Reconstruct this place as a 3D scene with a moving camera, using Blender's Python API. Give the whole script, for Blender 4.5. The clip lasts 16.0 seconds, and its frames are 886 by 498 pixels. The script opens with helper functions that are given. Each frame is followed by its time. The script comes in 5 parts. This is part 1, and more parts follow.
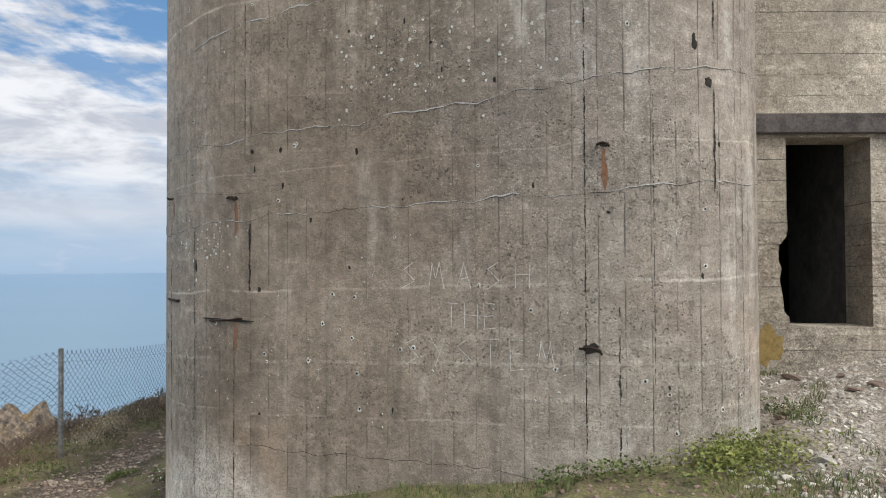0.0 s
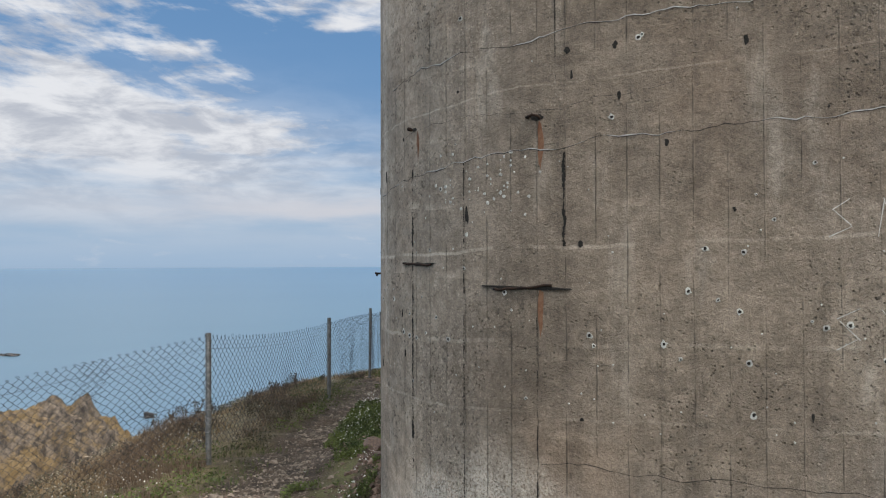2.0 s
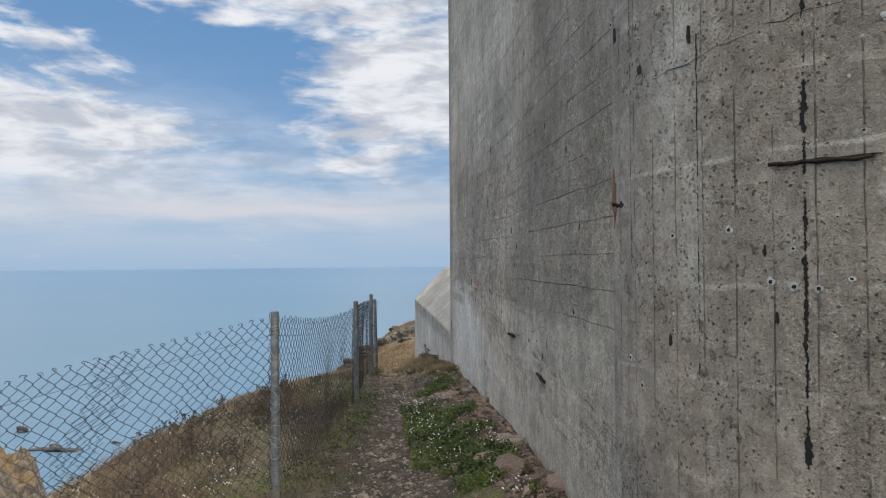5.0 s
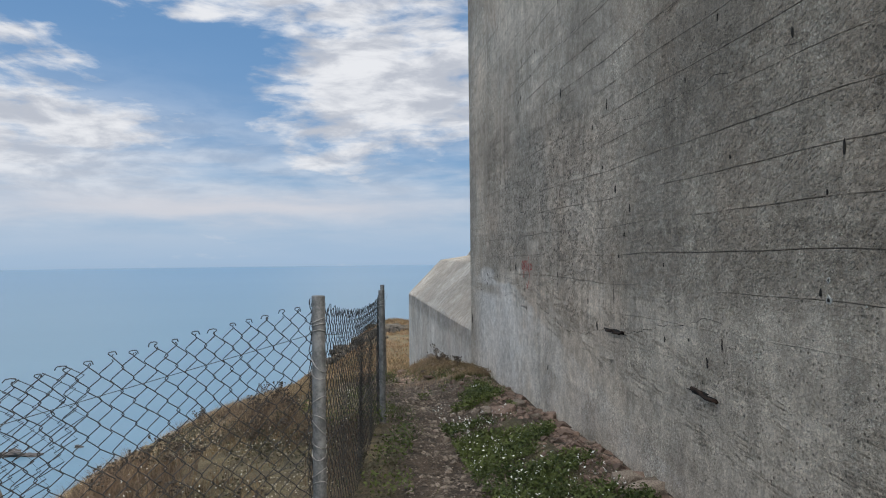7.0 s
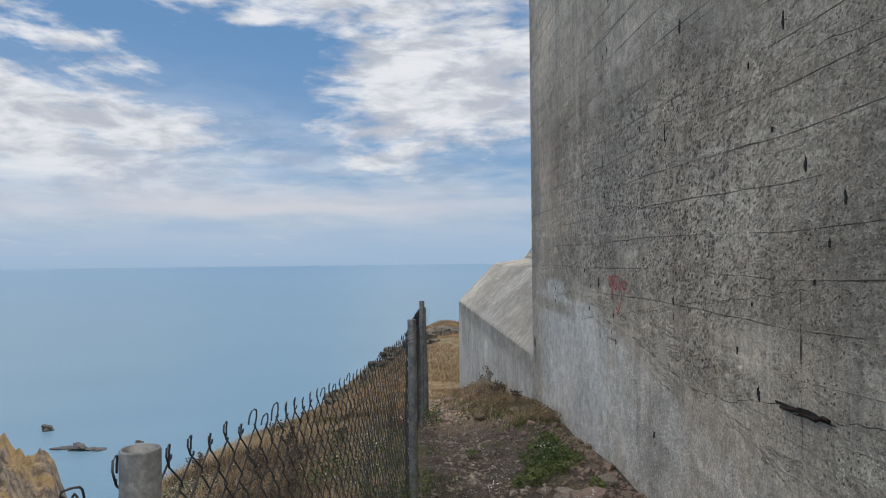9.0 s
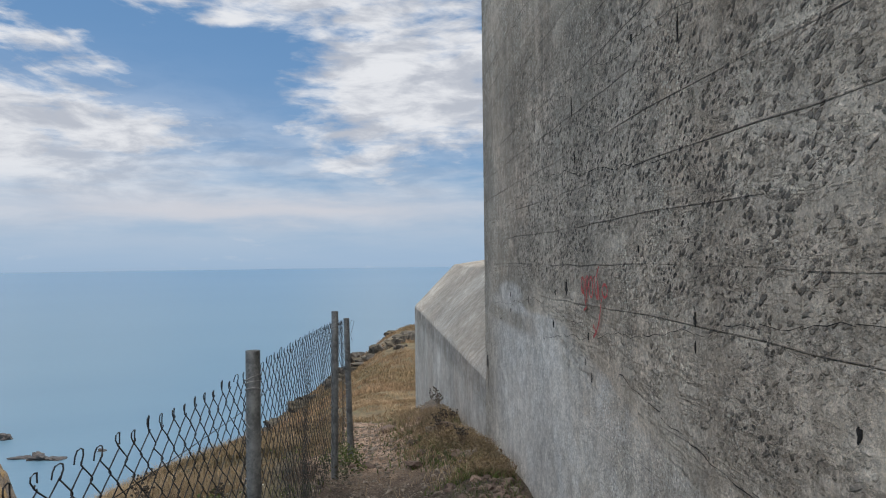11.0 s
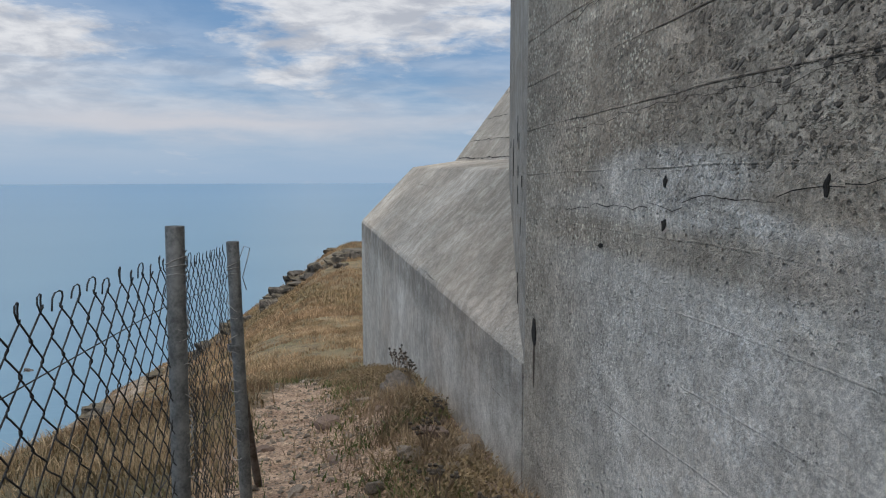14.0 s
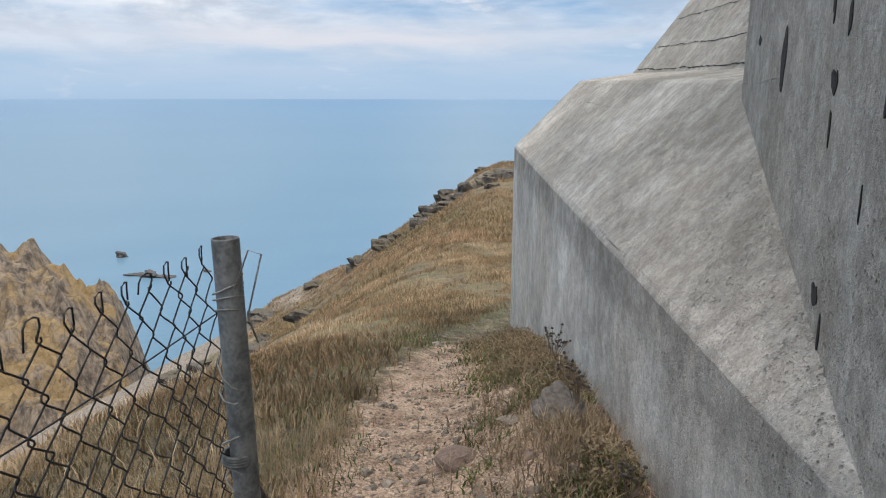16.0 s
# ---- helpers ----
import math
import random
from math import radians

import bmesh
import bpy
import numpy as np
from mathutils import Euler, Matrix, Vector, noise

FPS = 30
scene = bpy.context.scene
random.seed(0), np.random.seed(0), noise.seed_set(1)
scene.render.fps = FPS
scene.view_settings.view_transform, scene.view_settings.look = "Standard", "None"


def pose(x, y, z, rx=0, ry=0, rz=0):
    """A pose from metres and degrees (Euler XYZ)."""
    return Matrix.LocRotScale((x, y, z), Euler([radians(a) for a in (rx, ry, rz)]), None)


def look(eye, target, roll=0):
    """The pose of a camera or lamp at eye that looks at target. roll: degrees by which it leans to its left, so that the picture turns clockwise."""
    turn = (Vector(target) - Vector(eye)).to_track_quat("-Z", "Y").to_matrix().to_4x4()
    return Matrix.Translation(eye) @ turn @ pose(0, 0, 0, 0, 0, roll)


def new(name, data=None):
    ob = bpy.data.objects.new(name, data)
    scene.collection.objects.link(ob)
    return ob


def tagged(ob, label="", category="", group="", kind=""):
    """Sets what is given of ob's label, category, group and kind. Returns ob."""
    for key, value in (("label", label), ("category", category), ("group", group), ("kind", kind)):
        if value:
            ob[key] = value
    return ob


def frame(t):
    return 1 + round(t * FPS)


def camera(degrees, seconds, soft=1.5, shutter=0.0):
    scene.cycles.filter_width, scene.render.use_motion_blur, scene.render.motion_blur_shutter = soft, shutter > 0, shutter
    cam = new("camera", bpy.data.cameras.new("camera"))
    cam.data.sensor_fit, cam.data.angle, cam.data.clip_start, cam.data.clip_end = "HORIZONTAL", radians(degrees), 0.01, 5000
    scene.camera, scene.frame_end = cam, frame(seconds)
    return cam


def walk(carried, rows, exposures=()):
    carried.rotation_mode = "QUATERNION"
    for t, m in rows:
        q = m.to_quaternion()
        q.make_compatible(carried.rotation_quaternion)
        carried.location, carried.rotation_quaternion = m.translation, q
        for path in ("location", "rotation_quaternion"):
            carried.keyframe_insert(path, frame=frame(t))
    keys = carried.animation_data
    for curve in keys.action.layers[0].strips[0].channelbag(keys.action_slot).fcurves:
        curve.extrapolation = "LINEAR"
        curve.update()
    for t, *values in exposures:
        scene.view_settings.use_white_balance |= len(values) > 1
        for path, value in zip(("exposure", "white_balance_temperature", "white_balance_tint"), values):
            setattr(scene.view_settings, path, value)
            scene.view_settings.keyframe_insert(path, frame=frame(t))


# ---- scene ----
cam = camera(63.4, 16.0, soft=1.1)

def view(x, y, z, yaw, pitch, roll):
    """A camera pose from a place, a turn to the left, a tilt up and a lean."""
    a, b = radians(yaw), radians(pitch)
    ahead = Vector((-math.sin(a) * math.cos(b), math.cos(a) * math.cos(b), math.sin(b)))
    return look((x, y, z), Vector((x, y, z)) + ahead * 10, roll)


PATH = [
    (0.0, view(0.000, 0.000, 2.175, -0.11, 1.24, -0.27)),
    (0.5, view(-0.473, 0.382, 2.082, -0.91, 0.99, -0.06)),
    (1.0, view(-1.028, 0.801, 2.024, 0.23, 0.82, -0.01)),
    (1.5, view(-1.514, 1.160, 1.974, 1.88, 0.99, -0.13)),
    (2.0, view(-1.991, 1.593, 1.905, 2.12, 0.90, -0.14)),
    (2.5, view(-2.424, 1.898, 1.853, 2.39, 1.11, -0.14)),
    (3.0, view(-2.777, 2.250, 1.783, 2.68, 0.99, -0.13)),
    (3.5, view(-3.169, 2.611, 1.737, 2.18, 0.90, -0.29)),
    (4.0, view(-3.532, 2.931, 1.674, -0.70, 1.00, -0.36)),
    (4.5, view(-3.776, 3.322, 1.606, -1.36, 0.84, -0.45)),
    (5.0, view(-4.010, 3.754, 1.519, -6.23, 0.92, -0.40)),
    (7.5, view(-4.577, 6.197, 1.324, -8.67, 0.73, -0.55)),
    (8.0, view(-4.513, 6.704, 1.383, -4.80, 0.89, -0.70)),
    (8.5, view(-4.368, 7.211, 1.464, -4.46, 0.75, -0.77)),
    (9.0, view(-4.274, 7.697, 1.441, -4.43, 0.72, -0.55)),
    (9.5, view(-4.036, 8.200, 1.368, -4.40, 0.79, -0.73)),
    (10.0, view(-3.849, 8.610, 1.387, -5.48, 1.02, -0.72)),
    (12.5, view(-3.659, 11.312, 1.300, -8.51, 0.52, -0.54)),
    (13.0, view(-3.655, 11.968, 1.234, -11.67, 0.55, -0.34)),
    (13.5, view(-3.588, 12.568, 1.204, -11.89, 0.64, -0.36)),
    (14.0, view(-3.544, 13.184, 1.125, -11.29, -5.74, -0.01)),
    (14.5, view(-3.509, 13.698, 1.118, -10.81, -12.03, 0.05)),
    (15.0, view(-3.407, 14.193, 1.138, -9.53, -12.53, 0.01)),
    (15.5, view(-3.403, 14.652, 1.120, -3.70, -12.35, 0.27)),
    (16.0, view(-3.384, 15.080, 1.125, 0.82, -12.29, 0.17)),
]
walk(cam, PATH, exposures=[(0.0, 0.10), (0.5, 0.24), (1.0, 0.18), (1.5, 0.08), (2.0, -0.10), (3.0, -0.10), (4.5, 0.0), (8.0, -0.08), (13.5, -0.13), (14.0, -0.16), (14.5, 0.16), (15.0, 0.20), (16.0, 0.20)])

# ---- light ----
SUN_EL, SUN_AZ = 55.0, 138.0          # degrees; azimuth clockwise from +y
SUN_DIR = Vector((math.sin(radians(SUN_AZ)) * math.cos(radians(SUN_EL)), math.cos(radians(SUN_AZ)) * math.cos(radians(SUN_EL)), math.sin(radians(SUN_EL))))
sun = new("sun", bpy.data.lights.new("sun", "SUN"))
sun.data.energy, sun.data.angle, sun.data.color = 2.1, radians(7), (1.0, 0.95, 0.885)
sun.matrix_world = look((0, 0, 60), Vector((0, 0, 60)) - SUN_DIR)
scene.view_settings.exposure = 0.0


# ---- node helpers ----
class Nodes:
    """Builds a node tree with short calls; sockets or numbers go in, sockets come out."""

    def __init__(self, tree):
        self.t = tree

    def add(self, kind, out=0, props=None, **ins):
        n = self.t.nodes.new(kind)
        props = props or {}
        if "operation" in props:
            n.operation = props["operation"]
        if "use_clamp" in props:
            n.use_clamp = props["use_clamp"]
        if "feature" in props:
            n.feature = props["feature"]
        if "interpolation_type" in props:
            n.interpolation_type = props["interpolation_type"]
        if "attribute_name" in props:
            n.attribute_name = props["attribute_name"]
        for k, v in ins.items():
            key = int(k[1:]) if k[0] == "i" and k[1:].isdigit() else k.replace("_", " ")
            if isinstance(v, bpy.types.NodeSocket):
                self.t.links.new(v, n.inputs[key])
            else:
                n.inputs[key].default_value = v
        return n.outputs[out]

    def math(self, op, a, b=0.0, c=0.0, clamp=False):
        return self.add("ShaderNodeMath", props={"operation": op, "use_clamp": clamp}, i0=a, i1=b, i2=c)

    def noise(self, vec, scale, detail=4.0, rough=0.55, distort=0.0):
        return self.add("ShaderNodeTexNoise", Vector=vec, Scale=scale, Detail=detail, Roughness=rough, Distortion=distort)

    def voronoi(self, vec, scale, out=0, feature="F1", rand=1.0):
        return self.add("ShaderNodeTexVoronoi", out, {"feature": feature}, Vector=vec, Scale=scale, Randomness=rand)

    def step(self, x, a, b, lo=0.0, hi=1.0):
        return self.add("ShaderNodeMapRange", props={"interpolation_type": "SMOOTHSTEP"}, Value=x, From_Min=a, From_Max=b, To_Min=lo, To_Max=hi)

    def mix(self, f, a, b, mode="MIX"):
        n = self.t.nodes.new("ShaderNodeMix")
        n.data_type, n.blend_type = "RGBA", mode
        for i, v in ((0, f), (6, a), (7, b)):
            if isinstance(v, bpy.types.NodeSocket):
                self.t.links.new(v, n.inputs[i])
            elif i == 0:
                n.inputs[0].default_value = v
            else:
                n.inputs[i].default_value = (*v, 1.0) if len(v) == 3 else v
        return n.outputs[2]

    def scale(self, vec, x, y, z):
        return self.add("ShaderNodeVectorMath", props={"operation": "MULTIPLY"}, i0=vec, i1=(x, y, z))

    def xyz(self, vec):
        n = self.t.nodes.new("ShaderNodeSeparateXYZ")
        self.t.links.new(vec, n.inputs[0])
        return n.outputs

    def vec(self, x, y, z):
        return self.add("ShaderNodeCombineXYZ", i0=x, i1=y, i2=z)

    def blob(self, az, el, a0, e0, wa, we):
        """A soft elliptic bump in azimuth and height."""
        p = self.math("DIVIDE", self.math("SUBTRACT", az, a0), wa)
        q = self.math("DIVIDE", self.math("SUBTRACT", el, e0), we)
        r = self.math("ADD", self.math("MULTIPLY", p, p), self.math("MULTIPLY", q, q))
        return self.math("POWER", 2.718, self.math("MULTIPLY", r, -1.0))


def material(name, rough=0.85, metal=0.0):
    m = bpy.data.materials.new(name)
    m.use_nodes = True
    n = Nodes(m.node_tree)
    b = m.node_tree.nodes["Principled BSDF"]
    b.inputs["Roughness"].default_value, b.inputs["Metallic"].default_value = rough, metal
    return m, n, b


def bumped(n, b, height, distance=0.01, strength=1.0, normal=None):
    node = n.t.nodes.new("ShaderNodeBump")
    node.inputs["Distance"].default_value, node.inputs["Strength"].default_value = distance, strength
    n.t.links.new(height, node.inputs["Height"])
    n.t.links.new(node.outputs[0], b.inputs["Normal"])
    return node.outputs[0]


# ---- sky with broken cloud ----
world = bpy.data.worlds.new("sky")
scene.world = world
world.use_nodes = True
w = Nodes(world.node_tree)
sky_node = world.node_tree.nodes.new("ShaderNodeTexSky")
sky_node.sky_type, sky_node.sun_disc = "NISHITA", False
sky_node.sun_elevation, sky_node.sun_rotation = radians(SUN_EL), radians(SUN_AZ)
sky_node.air_density, sky_node.dust_density, sky_node.ozone_density = 1.0, 0.5, 2.0
sky = sky_node.outputs[0]
d = w.add("ShaderNodeTexCoord", 0)
dx, dy, dz = w.xyz(d)
az = w.math("MULTIPLY", w.math("ARCTAN2", dx, dy), 57.2958)
el = w.math("MULTIPLY", w.math("ARCSINE", dz), 57.2958)
plane = w.vec(w.math("MULTIPLY", az, 0.10), w.math("MULTIPLY", el, 0.24), 0.0)
# mackerel streaks that slant down to the east, high in the west
slant = w.vec(w.math("MULTIPLY", w.math("SUBTRACT", az, w.math("MULTIPLY", el, 0.3)), 0.13), w.math("MULTIPLY", w.math("ADD", el, w.math("MULTIPLY", az, 0.32)), 0.42), 4.0)
in_slant = w.math("MULTIPLY", w.step(el, 10.5, 14.0), w.step(az, -6, -14))
n1 = w.noise(plane, 0.85, 9, 0.56, 0.25)
n1 = w.math("ADD", w.math("MULTIPLY", n1, w.math("SUBTRACT", 1.0, in_slant)), w.math("MULTIPLY", w.noise(slant, 1.0, 9, 0.60, 0.35), in_slant))
n2 = w.noise(w.scale(plane, 1.0, 1.5, 1), 2.6, 7, 0.6, 0.3)
puffs = w.math("ADD", w.math("MULTIPLY", n1, 0.60), w.math("MULTIPLY", n2, 0.40))
cover = 0.0
for a0, e0, wa, we, k in ((4.5, 13.0, 9.5, 5.2, 0.30), (-8, 21.0, 13, 2.0, 0.24), (-10, 18.0, 3.2, 0.7, 0.26), (-31, 17.0, 7, 2.4, 0.15), (-22, 15.6, 4, 0.9, 0.14), (-17.5, 14.2, 1.8, 0.9, 0.16), (-29, 10.3, 12, 3.4, 0.33),
                          (-16, 9.5, 5, 2.4, 0.20), (-12, 14.5, 5.5, 3.2, -0.26), (-3, 7.5, 4, 0.9, 0.12), (14, 22, 16, 9, 0.14)):
    cover = w.math("ADD", w.math("MULTIPLY", w.blob(az, el, a0, e0, wa, we), k), cover)
far = w.math("MULTIPLY", w.step(w.math("ABSOLUTE", w.math("ADD", az, 14)), 26, 50), 0.10)
cover = w.math("ADD", cover, far)
cloud = w.math("MULTIPLY", w.step(w.math("ADD", puffs, cover), 0.53, 0.74), 0.95)
bend = w.math("MULTIPLY", w.math("SUBTRACT", w.noise(w.vec(w.math("MULTIPLY", az, 0.12), w.math("MULTIPLY", el, 0.5), 2), 1.0, 6, 0.6), 0.5), 2.6)
band = w.math("MULTIPLY", w.blob(az, w.math("ADD", el, bend), -8, 4.1, 19, 1.0), 0.85)
soft_veil = w.step(w.noise(w.scale(plane, 0.6, 1.6, 1), 1.3, 5, 0.55), 0.30, 0.62)
veil = w.math("MULTIPLY", w.math("MULTIPLY", w.step(el, 14, 4), w.step(el, -1, 4)), w.math("MULTIPLY", soft_veil, 0.55))
veil = w.math("ADD", veil, w.math("MULTIPLY", w.blob(az, el, -25, 8, 14, 4.5), 0.55))
amount = w.math("MAXIMUM", cloud, veil, clamp=True)
shade = w.step(w.noise(w.scale(plane, 1.0, 1.3, 1), 1.7, 7, 0.6, 0.3), 0.36, 0.62)
white = w.mix(shade, (5.6, 5.9, 6.6), (9.2, 9.3, 9.6))
haze = w.step(el, 9, 0)
white = w.mix(haze, white, (5.9, 6.6, 7.7))
deep = w.mix(0.6, sky, (1.5, 3.5, 6.7))
clear_sky = w.mix(w.math("MULTIPLY", w.step(el, 9, 0.5), 0.85), deep, (4.0, 5.5, 7.4))
lit = w.mix(amount, clear_sky, white)
lit = w.mix(band, lit, (7.2, 7.2, 7.7))
# thin bright cloud round the hidden sun, behind and above the walker
toward = w.add("ShaderNodeVectorMath", 1, {"operation": "DOT_PRODUCT"}, i0=d, i1=tuple(SUN_DIR))
glow = w.step(toward, 0.25, 0.97, 0.0, 1.0)
lit = w.mix(w.step(el, 26, 58), lit, (21.0, 21.0, 21.2))
lit = w.mix(glow, lit, (24.0, 24.0, 24.0))
lit = w.mix(w.step(el, 0.0, -3.0), lit, (3.0, 3.6, 4.2))
bg = world.node_tree.nodes["Background"]
bg.inputs["Strength"].default_value = 0.095
world.node_tree.links.new(lit, bg.inputs["Color"])


# ---- materials ----
def concrete_material(name, light, dark, boards):
    """Weathered board-marked concrete. UV runs in metres: along the wall and up. boards: 'v', 'h' or 'n'."""
    m, n, b = material(name, 0.92)
    uv = n.add("ShaderNodeUVMap")
    u, v, _ = n.xyz(uv)
    pos = n.add("ShaderNodeNewGeometry", 0)
    big = n.noise(pos, 0.75, 6, 0.62)
    mid = n.noise(pos, 4.5, 7, 0.68)
    fine = n.noise(pos, 60, 6, 0.72)
    streak = n.noise(n.vec(n.math("MULTIPLY", u, 7 if boards != "n" else 16), n.math("MULTIPLY", v, 0.45), 0), 1.0, 6, 0.62)
    col = n.mix(n.step(big, 0.36, 0.64), dark, light)
    warm = n.step(n.noise(pos, 0.55, 5, 0.6, 0.4), 0.47, 0.64)
    col = n.mix(n.math("MULTIPLY", warm, 0.40), col, (light[0] * 1.02, light[1] * 0.88, light[2] * 0.78))
    col = n.mix(n.math("MULTIPLY", n.step(mid, 0.42, 0.70), 0.45), col, tuple(c * 1.20 for c in light))
    col = n.mix(n.math("MULTIPLY", n.step(streak, 0.50, 0.70), 0.45 if boards != "n" else 0.22), col, tuple(c * 0.58 for c in dark))
    grime = n.math("MULTIPLY", n.step(n.noise(pos, 0.42, 7, 0.66, 0.3), 0.50, 0.62), n.step(mid, 0.30, 0.58))
    col = n.mix(n.math("MULTIPLY", grime, 0.50), col, (dark[0] * 0.66, dark[1] * 0.65, dark[2] * 0.62))
    if boards == "v":
        wob = n.math("MULTIPLY", n.noise(n.vec(0, v, 0), 1.2, 2), 0.02)
        f = n.math("FRACT", n.math("DIVIDE", n.math("ADD", u, wob), 0.165))
        line = n.step(n.math("ABSOLUTE", n.math("SUBTRACT", f, 0.5)), 0.470, 0.494)
        keep = n.step(n.noise(n.vec(n.math("MULTIPLY", u, 4.3), n.math("MULTIPLY", v, 1.9), 3), 1.0, 7, 0.78), 0.43, 0.60)
        keep = n.math("MULTIPLY", keep, n.math("SUBTRACT", 1.0, n.math("MULTIPLY", n.blob(u, v, 4.6, 2.2, 1.6, 4.0), 0.65)))
        cell = n.math("FLOOR", n.math("DIVIDE", n.math("ADD", n.math("ADD", u, wob), 0.0825), 0.165))
    else:
        wob = n.math("MULTIPLY", n.noise(n.vec(u, 0, 0), 0.5, 3), 0.10)
        h = 0.20 if boards == "h" else 0.31
        f = n.math("FRACT", n.math("DIVIDE", n.math("ADD", v, wob), h))
        line = n.step(n.math("ABSOLUTE", n.math("SUBTRACT", f, 0.5)), 0.478, 0.496)
        keep = n.step(n.noise(n.vec(n.math("MULTIPLY", u, 0.7), n.math("MULTIPLY", v, 4), 3), 1.0, 6, 0.72), *((0.40, 0.58) if boards == "h" else (0.53, 0.66)))
        cell = n.math("FLOOR", n.math("DIVIDE", n.math("ADD", n.math("ADD", v, wob), h / 2), h))
    if boards == "h":
        keep = n.math("MULTIPLY", keep, n.step(v, 0.9, 1.35, 0.12, 1.0))
    line = n.math("MULTIPLY", line, keep)
    tone = n.add("ShaderNodeTexWhiteNoise", 0, Vector=n.vec(cell, 1.7, 0.3))
    col = n.mix(n.math("MULTIPLY", tone, 0.16), col, tuple(c * 0.70 for c in dark))
    # each lift of concrete has its own tone
    lift = n.math("ADD", n.math("ADD", v, n.math("MULTIPLY", u, -0.03)), n.math("MULTIPLY", n.noise(n.vec(u, 0, 5), 0.6, 6, 0.65), 0.16))
    lcell = n.add("ShaderNodeTexWhiteNoise", 0, Vector=n.vec(n.math("FLOOR", n.math("DIVIDE", lift, 0.42)), 4.0, 2.0))
    col = n.mix(n.math("MULTIPLY", n.step(lcell, 0.3, 1.0), 0.30), col, (dark[0] * 0.72, dark[1] * 0.70, dark[2] * 0.68))
    lfrac = n.math("FRACT", n.math("DIVIDE", lift, 0.42))
    lips = n.math("MULTIPLY", n.step(lfrac, 0.16, 0.02), n.step(n.noise(pos, 2.4, 6, 0.68), 0.48, 0.62))
    col = n.mix(n.math("MULTIPLY", lips, 0.30), col, tuple(min(c * 1.45, 0.6) for c in light))
    if boards == "v":
        sag = n.math("ADD", v, n.math("ADD", n.math("MULTIPLY", u, 0.030), n.math("MULTIPLY", n.math("SUBTRACT", n.noise(n.vec(u, 0, 9), 1.1, 7, 0.62), 0.5), 0.14)))
        for level, wide, force in ((2.15, 0.014, 0.40), (1.62, 0.018, 0.30), (4.40, 0.014, 0.5), (1.22, 0.012, 0.3), (3.05, 0.008, 0.3)):
            near_line = n.step(n.math("ABSOLUTE", n.math("SUBTRACT", sag, level)), wide, wide * 0.3)
            broken = n.step(n.noise(n.vec(n.math("MULTIPLY", u, 2.2), level, 4), 1.0, 6, 0.7), 0.38, 0.56)
            col = n.mix(n.math("MULTIPLY", n.math("MULTIPLY", near_line, broken), force), col, (0.50, 0.48, 0.44))
        crust_at = n.math("MULTIPLY", n.blob(u, v, 4.2, 3.75, 1.5, 0.42), n.step(n.noise(pos, 2.0, 4, 0.6), 0.36, 0.52))
        blot = n.step(n.noise(pos, 17, 5, 0.68), 0.56, 0.64)
        col = n.mix(n.math("MULTIPLY", n.math("MULTIPLY", crust_at, blot), 0.62), col, (0.46, 0.45, 0.40))
        soot = n.math("MULTIPLY", n.blob(u, v, 3.9, 3.1, 0.9, 0.9), n.step(mid, 0.36, 0.6))
        col = n.mix(n.math("MULTIPLY", soot, 0.42), col, (0.115, 0.108, 0.100))
        algae = n.math("MULTIPLY", n.blob(u, v, 1.9, 0.95, 0.55, 0.25), n.step(mid, 0.32, 0.6))
        col = n.mix(n.math("MULTIPLY", algae, 0.55), col, (0.120, 0.150, 0.110))
    # bug holes, wormy honeycombing and exposed grit
    zone = n.step(n.noise(pos, 0.8, 5, 0.62), 0.40, 0.58)
    part_zone = n.step(n.noise(pos, 6, 4), 0.36, 0.56)
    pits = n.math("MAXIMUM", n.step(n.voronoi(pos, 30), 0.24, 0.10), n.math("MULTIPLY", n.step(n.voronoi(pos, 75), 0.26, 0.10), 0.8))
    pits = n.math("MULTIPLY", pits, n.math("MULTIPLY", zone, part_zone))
    # eroded hollows between the stones: ragged cells, some of them open
    if boards == "h":
        upper = n.math("ADD", v, n.math("MULTIPLY", n.math("SUBTRACT", n.noise(n.vec(n.math("MULTIPLY", u, 0.55), n.math("MULTIPLY", v, 1.6), 2), 1.0, 5, 0.6), 0.5), 2.4))
        band = n.math("MULTIPLY", n.step(upper, 0.95, 1.35), n.step(upper, 2.9, 2.3))
        band = n.math("MULTIPLY", band, n.math("MULTIPLY", n.step(u, 10.6, 12.6, 0.25, 1.0), n.step(u, 16.2, 14.9, 0.12, 1.0)))
        warp = n.noise(n.vec(n.math("MULTIPLY", u, 18), n.math("MULTIPLY", v, 18), 4), 1.0, 4, 0.6)
        wu = n.math("ADD", n.math("MULTIPLY", u, 34), n.math("ADD", n.math("MULTIPLY", warp, 2.6), n.math("MULTIPLY", v, 9)))
        wv = n.math("SUBTRACT", n.math("MULTIPLY", v, 40), n.math("MULTIPLY", warp, 2.2))
        hollow = n.voronoi(n.vec(wu, wv, 1.0), 1.0)
        pick = n.xyz(n.voronoi(n.vec(wu, wv, 1.0), 1.0, 1))[0]
        worm = n.math("MULTIPLY", n.step(hollow, 0.46, 0.30), n.step(pick, 0.38, 0.46))
        small = n.math("MULTIPLY", n.step(n.voronoi(n.vec(wu, wv, 5.0), 2.3), 0.33, 0.16), n.step(mid, 0.46, 0.56))
        rift = n.noise(n.vec(n.math("ADD", n.math("MULTIPLY", u, 5), n.math("MULTIPLY", v, 4)), n.math("MULTIPLY", v, 17), 7.0), 1.0, 6, 0.72, 0.9)
